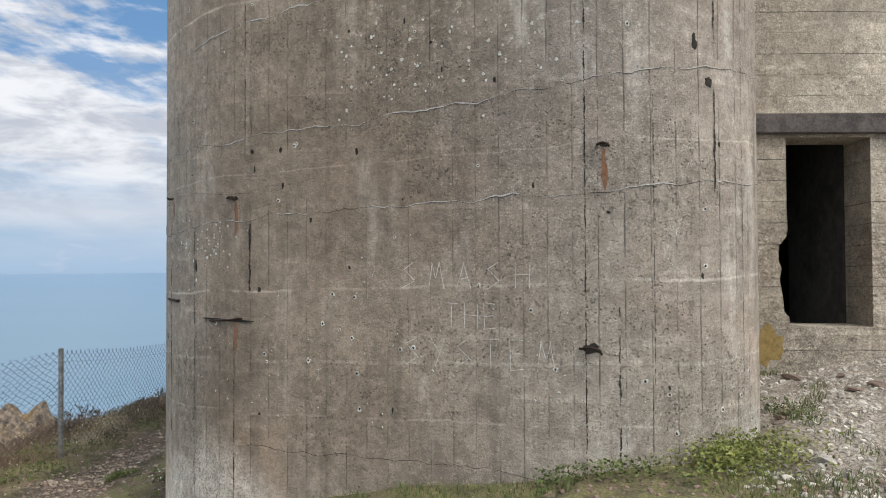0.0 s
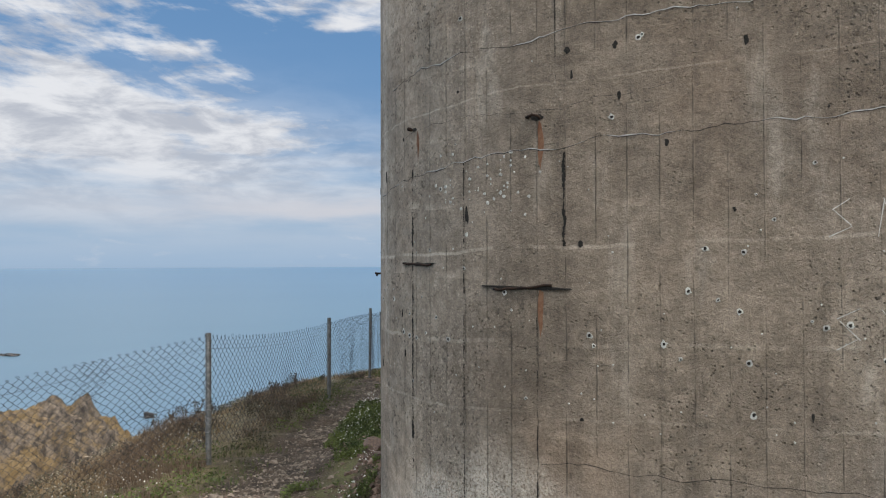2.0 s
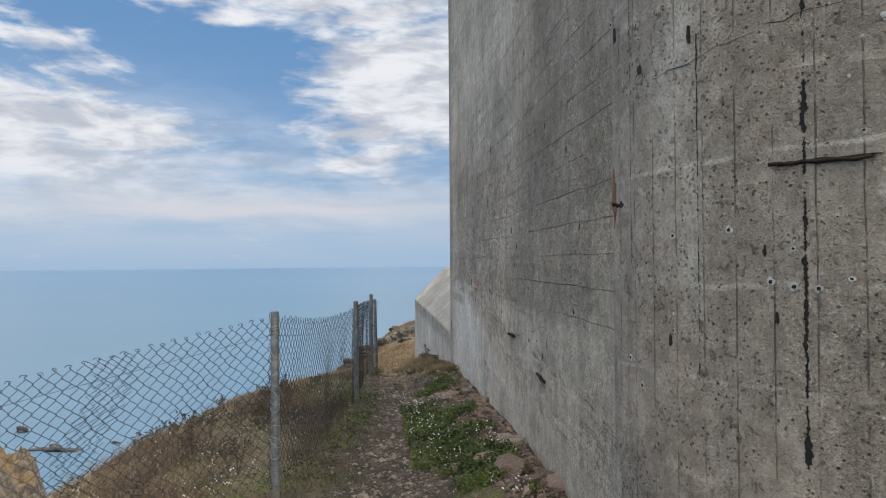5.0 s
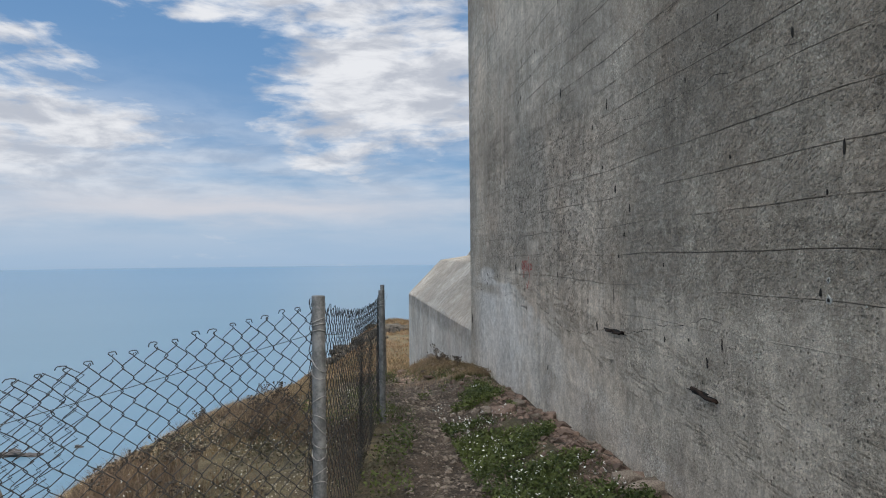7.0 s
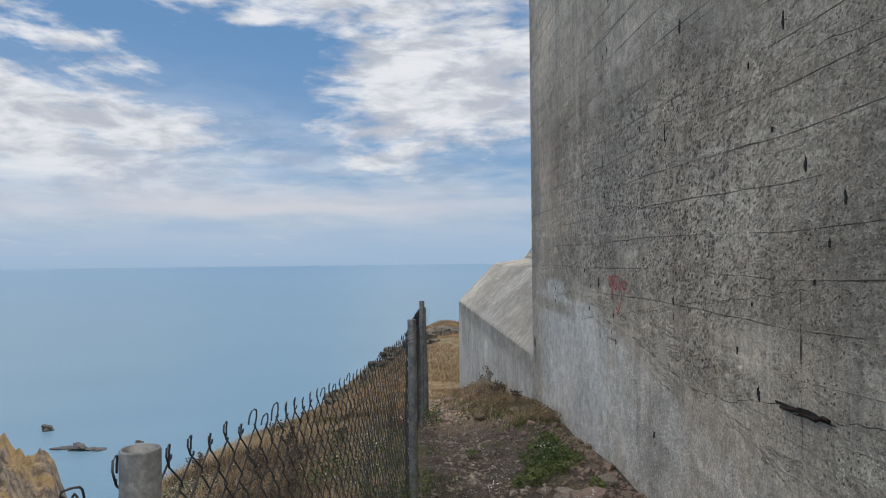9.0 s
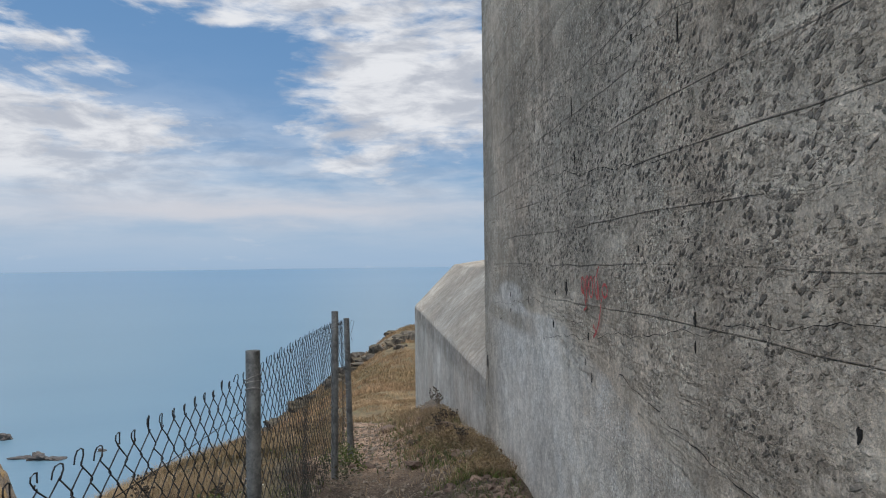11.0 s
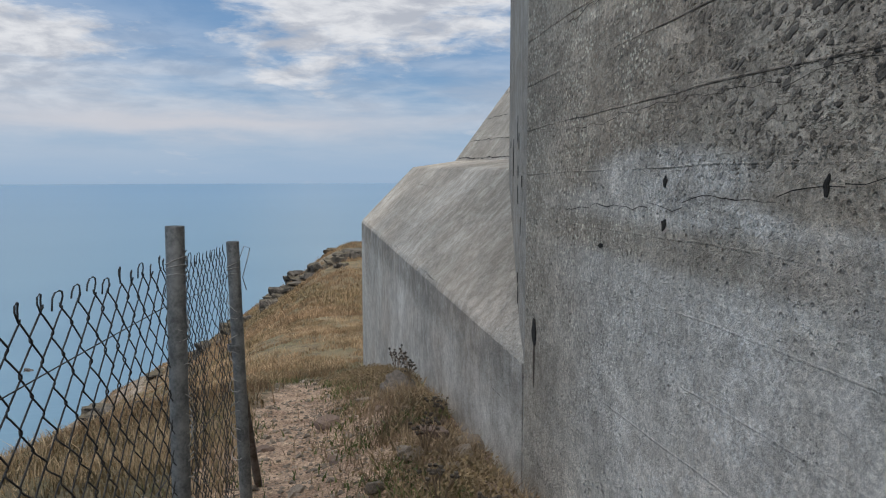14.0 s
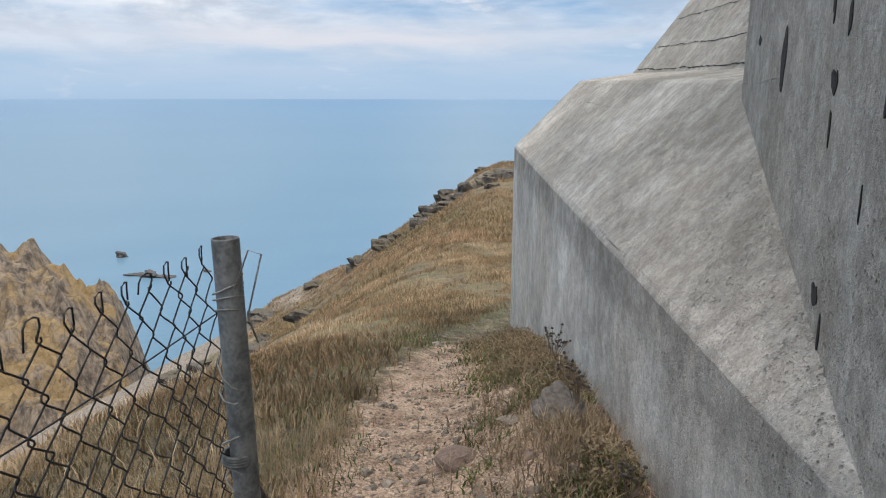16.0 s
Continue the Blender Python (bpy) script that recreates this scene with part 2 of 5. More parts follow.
        rift = n.step(n.math("ABSOLUTE", n.math("SUBTRACT", rift, 0.5)), 0.016, 0.004)
        worm = n.math("MAXIMUM", worm, n.math("MAXIMUM", n.math("MULTIPLY", small, 0.85), n.math("MULTIPLY", rift, 0.7)))
        worm = n.math("MULTIPLY", worm, n.math("MULTIPLY", band, n.step(mid, 0.34, 0.50)))
        # sagging layers where the mix was poured in a slope
        fall = n.math("SUBTRACT", v, n.math("ADD", n.math("MULTIPLY", n.math("SUBTRACT", u, 11.0), 0.105), 0.68))
        fall = n.math("ADD", fall, n.math("MULTIPLY", n.math("SUBTRACT", n.noise(n.vec(u, v, 3), 0.9, 5, 0.6), 0.5), 0.16))
        layer = n.noise(n.vec(n.math("MULTIPLY", u, 0.9), n.math("MULTIPLY", fall, 14), 2), 1.0, 8, 0.70, 0.9)
        inlayer = n.math("MULTIPLY", n.math("MULTIPLY", n.step(fall, -0.26, -0.16), n.step(fall, 0.30, 0.16)), n.step(u, 15.3, 13.6))
        rill = n.math("MULTIPLY", n.step(n.math("ABSOLUTE", n.math("SUBTRACT", layer, 0.5)), 0.018, 0.003), inlayer)
        ridge = n.math("MULTIPLY", n.step(layer, 0.54, 0.70), inlayer)
        col = n.mix(n.math("MULTIPLY", ridge, 0.26), col, tuple(min(c * 1.35, 0.6) for c in light))
        worm = n.math("MAXIMUM", worm, n.math("MULTIPLY", rill, n.step(mid, 0.44, 0.64, 0.0, 0.60)))
        pits = n.math("MULTIPLY", pits, 0.8)
    else:
        worm = n.noise(n.vec(n.math("MULTIPLY", u, 22), n.math("MULTIPLY", v, 22), 1.0), 1.0, 5, 0.7, 0.6)
        worn = n.step(u, 6.0, 8.4, 0.5, 1.0) if boards == "v" else 0.4
        worm = n.math("MULTIPLY", n.step(worm, 0.575, 0.64), n.math("MULTIPLY", zone, n.step(mid, 0.38, 0.55)))
        worm = n.math("MULTIPLY", worm, worn)
        pits = n.math("MULTIPLY", pits, n.math("ADD", worn, 0.2))
    # stone chips laid bare by weather, each with its own tone
    chip = n.xyz(n.voronoi(pos, 85, 1))[0]
    chip_edge = n.step(n.voronoi(pos, 85, 0), 0.62, 0.40)
    bare_zone = n.step(n.noise(pos, 0.9, 5, 0.65, 0.3), 0.44, 0.62, 0.06, 1.0)
    col = n.mix(n.math("MULTIPLY", n.math("MULTIPLY", n.step(chip, 0.72, 0.86), chip_edge), n.math("MULTIPLY", bare_zone, {"h": 0.55, "v": 0.25, "n": 0.45}[boards])), col, tuple(min(c * 1.6, 0.62) for c in light))
    col = n.mix(n.math("MULTIPLY", n.math("MULTIPLY", n.step(chip, 0.24, 0.12), chip_edge), n.math("MULTIPLY", bare_zone, {"h": 0.60, "v": 0.28, "n": 0.45}[boards])), col, tuple(c * 0.42 for c in dark))
    agg = n.math("MULTIPLY", n.noise(pos, 130, 4, 0.65), zone)
    grit = n.math("MULTIPLY", n.step(n.voronoi(pos, 120), 0.30, 0.12), n.step(n.noise(pos, 1.3, 4, 0.6), 0.46, 0.60))
    col = n.mix(n.math("MULTIPLY", grit, 0.40), col, tuple(min(c * 1.55, 0.62) for c in light))
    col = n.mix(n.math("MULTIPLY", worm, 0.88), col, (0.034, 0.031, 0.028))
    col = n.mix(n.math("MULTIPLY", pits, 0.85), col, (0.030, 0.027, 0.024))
    col = n.mix(n.math("MULTIPLY", line, 0.74 if boards == "h" else 0.62), col, (0.040, 0.036, 0.032))
    # pale lime bloom low on the wall
    rim = n.math("MULTIPLY", n.math("SUBTRACT", n.noise(n.vec(u, v, 8), 0.7, 6, 0.62), 0.5), 0.42 if boards == "h" else 1.1)
    if boards == "h":
        edge = n.math("MINIMUM", n.math("ADD", n.math("MULTIPLY", n.math("SUBTRACT", u, 11.54), 0.225), 0.37), n.math("ADD", n.math("MULTIPLY", n.math("SUBTRACT", u, 14.5), 0.06), 1.0))
    elif boards == "v":
        one = n.blob(u, v, 6.3, 0.6, 0.8, 3.0)
        two = n.blob(u, v, 2.0, 0.8, 0.9, 3.0)
        edge = n.math("ADD", n.math("ADD", n.math("MULTIPLY", one, 0.80), n.math("MULTIPLY", two, 1.15)), -0.02)
    else:
        edge = n.math("ADD", n.math("MULTIPLY", u, 0.0), 0.1)
    bloom = n.step(n.math("SUBTRACT", n.math("ADD", edge, rim), v), *((-0.015, 0.04) if boards == "h" else (-0.25, 0.30)), 0.0, 1.0 if boards == "h" else 0.70)
    if boards == "h":
        bloom = n.math("MULTIPLY", bloom, n.step(n.math("ADD", u, rim), 17.0, 16.0))
        bare = n.step(n.math("ABSOLUTE", n.math("SUBTRACT", n.math("ADD", v, n.math("MULTIPLY", rim, 0.12)), 0.93)), 0.09, 0.03)
        bloom = n.math("MULTIPLY", bloom, n.math("SUBTRACT", 1.0, n.math("MULTIPLY", n.math("MULTIPLY", bare, n.step(u, 14.6, 15.6)), 0.9)))
        crust = n.math("MULTIPLY", n.blob(u, v, 15.85, 1.13, 0.62, 0.10), 0.8)
        bloom = n.math("MAXIMUM", bloom, n.step(n.math("ADD", crust, n.math("MULTIPLY", rim, 0.5)), 0.30, 0.60))
    speck = n.step(n.noise(pos, 62, 4, 0.7), 0.36, 0.54)
    if boards == "h":
        bloom = n.math("MULTIPLY", bloom, n.step(u, 11.5, 14.6, 0.40, 1.0))
        corner_shade = n.math("MULTIPLY", n.step(n.math("ADD", u, n.math("MULTIPLY", rim, 0.5)), 16.45, 16.95), n.step(mid, 0.30, 0.58, 0.5, 1.0))
        col = n.mix(n.math("MULTIPLY", corner_shade, 0.36), col, (0.105, 0.102, 0.094))
        speck = n.math("MULTIPLY", n.math("MULTIPLY", n.step(chip, 0.12, 0.26), n.step(n.voronoi(pos, 85, 0), 0.74, 0.50)), n.step(n.noise(pos, 190, 3, 0.7), 0.28, 0.46))
        speck = n.math("MULTIPLY", speck, n.step(n.noise(n.vec(n.math("ADD", u, v), n.math("SUBTRACT", v, u), 6), 1.7, 6, 0.7), 0.34, 0.62, 0.25, 1.0))
    body = n.step(n.noise(pos, 2.2, 6, 0.7), *((0.30, 0.56) if boards == "h" else (0.26, 0.54)))
    if boards == "h":
        body = n.math("MAXIMUM", body, n.step(u, 13.4, 14.6, 0.0, 0.9))
    col = n.mix(n.math("MULTIPLY", n.math("MULTIPLY", bloom, n.math("MULTIPLY", n.math("MAXIMUM", speck, n.step(u, 12.0, 14.6, 0.12, 0.60)) if boards == "h" else speck, body)), 0.85), col, (0.53, 0.535, 0.54) if boards == "h" else (0.60, 0.60, 0.58))
    if boards == "n":
        wash = n.step(n.noise(n.vec(n.math("MULTIPLY", u, 1.7), n.math("MULTIPLY", v, 1.0), 9), 1.0, 7, 0.68), 0.44, 0.60)
        col = n.mix(n.math("MULTIPLY", wash, 0.38), col, (0.205, 0.188, 0.168))
        warmth = n.step(n.noise(pos, 0.7, 5, 0.65, 0.5), 0.46, 0.62)
        col = n.mix(n.math("MULTIPLY", warmth, 0.35), col, (0.36, 0.315, 0.27))
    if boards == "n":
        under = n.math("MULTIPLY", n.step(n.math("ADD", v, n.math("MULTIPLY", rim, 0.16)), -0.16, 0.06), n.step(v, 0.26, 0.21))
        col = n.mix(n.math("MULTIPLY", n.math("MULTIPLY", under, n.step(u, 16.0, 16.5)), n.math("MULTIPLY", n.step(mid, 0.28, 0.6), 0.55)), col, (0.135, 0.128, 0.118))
        slope_dimming = n.math("MULTIPLY", n.step(n.math("ADD", v, n.math("MULTIPLY", rim, 0.25)), 0.16, 0.5), n.math("MULTIPLY", n.step(u, 16.4, 16.6), n.step(n.noise(pos, 1.6, 7, 0.7), 0.28, 0.62, 0.35, 1.0)))
        col = n.mix(n.math("MULTIPLY", slope_dimming, 0.62), col, (0.205, 0.192, 0.170))
        scour = n.noise(n.vec(n.math("MULTIPLY", n.math("ADD", u, v), 6.0), n.math("MULTIPLY", n.math("SUBTRACT", v, u), 42), 4), 1.0, 6, 0.7, 0.5)
        col = n.mix(n.math("MULTIPLY", n.step(scour, 0.57, 0.66), 0.24), col, (0.16, 0.15, 0.135))
        col = n.mix(n.math("MULTIPLY", n.step(scour, 0.43, 0.36), 0.15), col, (0.60, 0.59, 0.56))
    if boards != "h":
        run = n.step(n.noise(n.vec(n.math("MULTIPLY", u, 3.0), n.math("MULTIPLY", v, 0.6), 6), 1.0, 6, 0.62), 0.54, 0.68)
        col = n.mix(n.math("MULTIPLY", run, 0.26), col, (0.52, 0.52, 0.50))
    freck = n.math("MULTIPLY", n.step(n.voronoi(pos, 26), 0.14, 0.07), n.step(n.noise(pos, 1.9, 3), 0.54, 0.66))
    col = n.mix(n.math("MULTIPLY", freck, 0.40), col, (0.52, 0.52, 0.47))
    if boards == "v":
        side_shade_and_brown = n.math("MULTIPLY", n.step(n.math("ADD", u, n.math("MULTIPLY", rim, 0.8)), 3.0, 4.8), n.math("MULTIPLY", n.step(v, 0.2, 0.9, 0.35, 1.0), n.step(u, 7.0, 5.9)))
        col = n.mix(side_shade_and_brown, col, n.mix(1.0, col, (0.74, 0.685, 0.62), "MULTIPLY"))
        paler_stretch = n.math("MULTIPLY", n.step(u, 6.0, 7.0), n.step(n.math("ADD", u, n.math("MULTIPLY", rim, 0.6)), 8.1, 7.3))
        col = n.mix(paler_stretch, col, n.mix(1.0, col, (1.30, 1.27, 1.22), "MULTIPLY"))
    if boards == "h":
        aged = n.math("MULTIPLY", n.step(n.math("ADD", u, n.math("MULTIPLY", rim, 2.0)), 12.0, 9.4), n.step(n.math("ADD", v, rim), 0.7, 1.5, 0.3, 1.0))
        col = n.mix(aged, col, n.mix(1.0, col, (0.70, 0.69, 0.67), "MULTIPLY"))
    low, high = ((0.66,) * 3, (1.30, 1.29, 1.27)) if boards == "h" else ((0.80,) * 3, (1.17, 1.165, 1.15))
    grain = n.mix(n.step(fine, 0.28, 0.72), low, high)
    cloud = n.mix(n.step(n.noise(pos, 11, 6, 0.72), 0.36, 0.64), (0.80, 0.79, 0.77), (1.15, 1.15, 1.15))
    grain = n.mix(1.0, grain, cloud, "MULTIPLY")
    col = n.mix(1.0, col, grain, "MULTIPLY")
    gain = {"h": (1.52, 1.50, 1.45), "v": (1.34, 1.31, 1.27), "n": (1.14, 1.12, 1.08)}[boards]
    col = n.mix(1.0, col, gain, "MULTIPLY")
    n.t.links.new(col, b.inputs["Base Color"])
    height = n.math("ADD", n.math("MULTIPLY", fine, 0.30), n.math("MULTIPLY", mid, 0.9))
    height = n.math("ADD", height, n.math("MULTIPLY", agg, 0.40))
    height = n.math("SUBTRACT", height, n.math("MULTIPLY", line, 0.7))
    height = n.math("SUBTRACT", height, n.math("MULTIPLY", pits, 1.2))
    height = n.math("SUBTRACT", height, n.math("MULTIPLY", worm, 1.5 if boards == "h" else 0.7))
    height = n.math("ADD", height, n.math("MULTIPLY", tone, 0.22))
    bumped(n, b, height, 0.036 if boards == "h" else 0.025, 1.0)
    return m


def plain_material(name, c1, c2, scale, rough=0.8, metal=0.0, bump=0.004, contrast=(0.35, 0.65), vary=0.0):
    m, n, b = material(name, rough, metal)
    pos = n.add("ShaderNodeTexCoord", 3)
    a = n.noise(pos, scale, 5, 0.65)
    c = n.noise(pos, scale * 7, 4, 0.6)
    col = n.mix(n.step(n.math("ADD", n.math("MULTIPLY", a, 0.65), n.math("MULTIPLY", c, 0.35)), *contrast), c1, c2)
    if vary:
        rnd = n.add("ShaderNodeNewGeometry", 8)
        obj = n.add("ShaderNodeObjectInfo", 5)
        r = n.math("FRACT", n.math("ADD", rnd, obj))
        col = n.mix(1.0, col, n.mix(r, (1 - vary,) * 3, (1 + vary,) * 3), "MULTIPLY")
    n.t.links.new(col, b.inputs["Base Color"])
    if bump:
        bumped(n, b, n.math("ADD", a, n.math("MULTIPLY", c, 0.5)), bump, 0.8)
    return m


def blade_material(name, c1, c2, trans=0.25):
    """Leaves and blades, each its own shade."""
    m, n, b = material(name, 0.75)
    rnd = n.add("ShaderNodeNewGeometry", 8)
    pos = n.add("ShaderNodeNewGeometry", 0)
    f = n.math("ADD", n.math("MULTIPLY", rnd, 0.55), n.math("MULTIPLY", n.step(n.noise(pos, 1.4, 3), 0.35, 0.65), 0.45))
    n.t.links.new(n.mix(f, c1, c2), b.inputs["Base Color"])
    b.inputs["Subsurface Weight"].default_value = 0.0
    return m


def ground_material():
    """Path soil, dry turf and green turf, by a mask laid along the path."""
    m, n, b = material("turf_and_soil", 0.95)
    pos = n.add("ShaderNodeNewGeometry", 0)
    soil = n.add("ShaderNodeAttribute", 2, {"attribute_name": "soil"})
    green = n.add("ShaderNodeAttribute", 2, {"attribute_name": "green"})
    stone = n.add("ShaderNodeAttribute", 2, {"attribute_name": "stone"})
    a, c, f = n.noise(pos, 0.5, 5, 0.6), n.noise(pos, 5, 6, 0.65), n.noise(pos, 60, 5, 0.7)
    dry = n.mix(n.step(c, 0.35, 0.65), (0.046, 0.035, 0.020), (0.150, 0.110, 0.064))
    dry = n.mix(n.math("MULTIPLY", n.step(a, 0.42, 0.66), 0.6), dry, (0.085, 0.078, 0.040))
    tuft = n.step(n.noise(pos, 1.7, 7, 0.72), 0.40, 0.62)
    dry = n.mix(n.math("MULTIPLY", tuft, 0.55), dry, (0.185, 0.135, 0.072))
    grn = n.mix(n.step(c, 0.3, 0.7), (0.055, 0.065, 0.022), (0.13, 0.13, 0.045))
    turf = n.mix(n.math("MULTIPLY", green, n.step(c, 0.3, 0.62)), dry, grn)
    peb = n.voronoi(pos, 38, 0)
    pebc = n.xyz(n.voronoi(pos, 38, 1))[0]
    earth = n.mix(n.step(c, 0.3, 0.7), (0.038, 0.027, 0.018), (0.108, 0.078, 0.053))
    earth = n.mix(n.math("MULTIPLY", n.step(peb, 0.42, 0.24), n.step(pebc, 0.45, 0.9)), earth, (0.25, 0.21, 0.165))
    lit_sandy_soil = n.mix(n.step(c, 0.3, 0.7), (0.270, 0.175, 0.115), (0.52, 0.375, 0.265))
    gx_, gy_, _ = n.xyz(pos)
    yard = n.math("MULTIPLY", n.step(gx_, 1.7, 2.6), n.step(gy_, 9.0, 7.0))
    earth = n.mix(n.step(gy_, 14.6, 16.6), earth, lit_sandy_soil)
    earth = n.mix(yard, earth, n.mix(n.step(c, 0.3, 0.7), (0.165, 0.142, 0.114), (0.350, 0.310, 0.256)))
    mask = n.step(n.math("ADD", soil, n.math("MULTIPLY", n.math("SUBTRACT", c, 0.5), 0.9)), 0.30, 0.62)
    col = n.mix(mask, turf, earth)
    rock = n.mix(n.step(c, 0.35, 0.65), (0.11, 0.095, 0.080), (0.27, 0.225, 0.175))
    smask = n.step(n.math("ADD", stone, n.math("MULTIPLY", n.math("SUBTRACT", n.noise(pos, 0.9, 6, 0.7), 0.5), 1.6)), 0.4, 0.6)
    col = n.mix(smask, col, rock)
    grain = n.mix(n.step(f, 0.30, 0.70), (0.42,) * 3, (1.42,) * 3)
    col = n.mix(1.0, col, grain, "MULTIPLY")
    n.t.links.new(col, b.inputs["Base Color"])
    h = n.math("ADD", n.math("MULTIPLY", f, 0.35), n.math("ADD", n.math("MULTIPLY", c, 1.2), n.math("MULTIPLY", n.math("MULTIPLY", n.step(peb, 0.5, 0.1), mask), 0.5)))
    bumped(n, b, h, 0.035, 1.0)
    return m


def sea_material():
    m, n, b = material("sea_water", 0.22)
    pos = n.add("ShaderNodeNewGeometry", 0)
    px, py, _ = n.xyz(pos)
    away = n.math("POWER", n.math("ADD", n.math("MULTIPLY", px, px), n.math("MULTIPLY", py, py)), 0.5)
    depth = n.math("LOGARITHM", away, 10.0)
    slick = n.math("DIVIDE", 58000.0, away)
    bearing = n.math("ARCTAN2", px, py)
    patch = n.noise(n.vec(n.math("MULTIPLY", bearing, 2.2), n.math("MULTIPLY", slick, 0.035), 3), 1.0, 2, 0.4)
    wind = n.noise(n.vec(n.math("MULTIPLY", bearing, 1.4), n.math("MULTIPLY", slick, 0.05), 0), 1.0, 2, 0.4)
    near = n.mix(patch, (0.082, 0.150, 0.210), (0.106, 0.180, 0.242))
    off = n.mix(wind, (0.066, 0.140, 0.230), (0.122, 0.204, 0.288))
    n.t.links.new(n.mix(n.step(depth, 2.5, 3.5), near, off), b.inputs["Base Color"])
    b.inputs["IOR"].default_value = 1.33
    b.inputs["Roughness"].default_value = 0.30
    wave = n.math("ADD", n.noise(n.scale(pos, 0.22, 0.55, 1), 1.0, 6, 0.6), n.math("MULTIPLY", n.noise(n.scale(pos, 0.03, 0.08, 1), 1.0, 3), 1.6))
    n.t.links.new(n.step(depth, 2.4, 3.7, 0.30, 0.06), b.inputs["Specular IOR Level"])
    wave = n.math("MULTIPLY", wave, n.step(depth, 2.45, 2.0, 0.0, 1.0))
    bumped(n, b, wave, 0.40, 0.22)
    return m


def rock_material(name, c1, c2, c3, scale=0.12):
    m, n, b = material(name, 0.95)
    pos = n.add("ShaderNodeNewGeometry", 0)
    a, c = n.noise(pos, scale, 6, 0.65), n.noise(n.scale(pos, 1, 1, 0.45), scale * 7, 6, 0.7)
    nz = n.xyz(n.add("ShaderNodeNewGeometry", 1))[2]
    col = n.mix(n.step(c, 0.32, 0.66), c1, c2)
    col = n.mix(n.math("MULTIPLY", n.step(n.math("ADD", a, n.math("MULTIPLY", nz, 0.16)), 0.52, 0.66), 0.65), col, c3)
    col = n.mix(n.math("MULTIPLY", n.step(n.voronoi(pos, scale * 5, 0, "DISTANCE_TO_EDGE"), 0.05, 0.0), 0.35), col, tuple(x * 0.35 for x in c1))
    n.t.links.new(col, b.inputs["Base Color"])
    bumped(n, b, n.math("ADD", a, c), 0.5 / (scale * 10), 0.9)
    return m


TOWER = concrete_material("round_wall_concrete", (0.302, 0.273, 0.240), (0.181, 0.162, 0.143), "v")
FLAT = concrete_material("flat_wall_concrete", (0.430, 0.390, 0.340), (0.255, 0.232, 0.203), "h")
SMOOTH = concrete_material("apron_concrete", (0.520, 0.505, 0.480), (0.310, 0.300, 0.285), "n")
GROUND = ground_material()
SEA = sea_material()
OCHRE_ROCK = rock_material("lichened_cliff_rock", (0.030, 0.024, 0.020), (0.190, 0.150, 0.112), (0.200, 0.132, 0.050), 0.16)
GREY_ROCK = rock_material("grey_cliff_rock", (0.022, 0.020, 0.018), (0.105, 0.094, 0.082), (0.085, 0.070, 0.042), 0.5)
WET_ROCK = plain_material("wet_dark_rock", (0.02, 0.02, 0.02), (0.06, 0.05, 0.045), 0.6, 0.5)
STONE = plain_material("broken_stone", (0.11, 0.085, 0.065), (0.29, 0.24, 0.19), 9, 0.9, vary=0.35)
GREY_STONE = plain_material("grey_stone", (0.085, 0.073, 0.062), (0.225, 0.190, 0.160), 6, 0.92, bump=0.02)
RUBBLE = plain_material("reddish_rubble", (0.10, 0.07, 0.055), (0.22, 0.155, 0.12), 8, 0.92, vary=0.3)
RUST = plain_material("rusted_iron", (0.010, 0.007, 0.006), (0.045, 0.022, 0.012), 30, 0.9, 0.3)
STAIN = plain_material("rust_stain", (0.120, 0.048, 0.022), (0.215, 0.118, 0.068), 26, 0.95, bump=0.001)
HOLE_SHADE_AND_MARK = plain_material("hole_shade_and_dark_mark", (0.004, 0.004, 0.0035), (0.022, 0.018, 0.014), 60, 0.95)
ZINC = plain_material("galvanised_tube", (0.085, 0.087, 0.086), (0.235, 0.235, 0.228), 14, 0.6, 0.35, 0.001)
WIRE = plain_material("dull_wire", (0.018, 0.019, 0.021), (0.060, 0.057, 0.054), 20, 0.65, 0.2, 0.0)
TIE = plain_material("bright_tie_wire", (0.22, 0.21, 0.20), (0.42, 0.41, 0.39), 20, 0.5, 0.6, 0.0)
DRIP = plain_material("dark_damp_run", (0.050, 0.036, 0.029), (0.125, 0.100, 0.082), 22, 0.95, bump=0.001)
INNER_SHADE = plain_material("shade_dark_inner_concrete", (0.035, 0.033, 0.031), (0.105, 0.098, 0.090), 1.6, 0.95, bump=0.006)
PAINT = plain_material("red_spray_paint", (0.30, 0.052, 0.042), (0.52, 0.085, 0.068), 55, 0.7, bump=0.001)
LIME = plain_material("lime_crust", (0.27, 0.26, 0.24), (0.46, 0.45, 0.42), 40, 0.95, bump=0.002)
LICHEN = plain_material("pale_lichen", (0.34, 0.34, 0.31), (0.58, 0.58, 0.53), 70, 0.95, bump=0.002, vary=0.2)
ORANGE_LICHEN = plain_material("orange_lichen", (0.13, 0.088, 0.028), (0.235, 0.165, 0.058), 25, 0.95, bump=0.003)
TIMBER = plain_material("dark_timber_lintel", (0.030, 0.026, 0.024), (0.095, 0.082, 0.075), 7, 0.9, bump=0.006)
SLOPE_BLADE = blade_material("shaded_brown_turf", (0.100, 0.066, 0.032), (0.330, 0.226, 0.116))
PALE_HEAD = blade_material("pale_flower_head", (0.34, 0.29, 0.20), (0.66, 0.62, 0.52))
OLIVE = blade_material("olive_scrub", (0.080, 0.062, 0.030), (0.235, 0.170, 0.086))
FAR_BLADE = blade_material("hill_grass", (0.090, 0.060, 0.032), (0.335, 0.216, 0.118))
DRY_BLADE = blade_material("dry_grass", (0.235, 0.165, 0.092), (0.53, 0.405, 0.255))
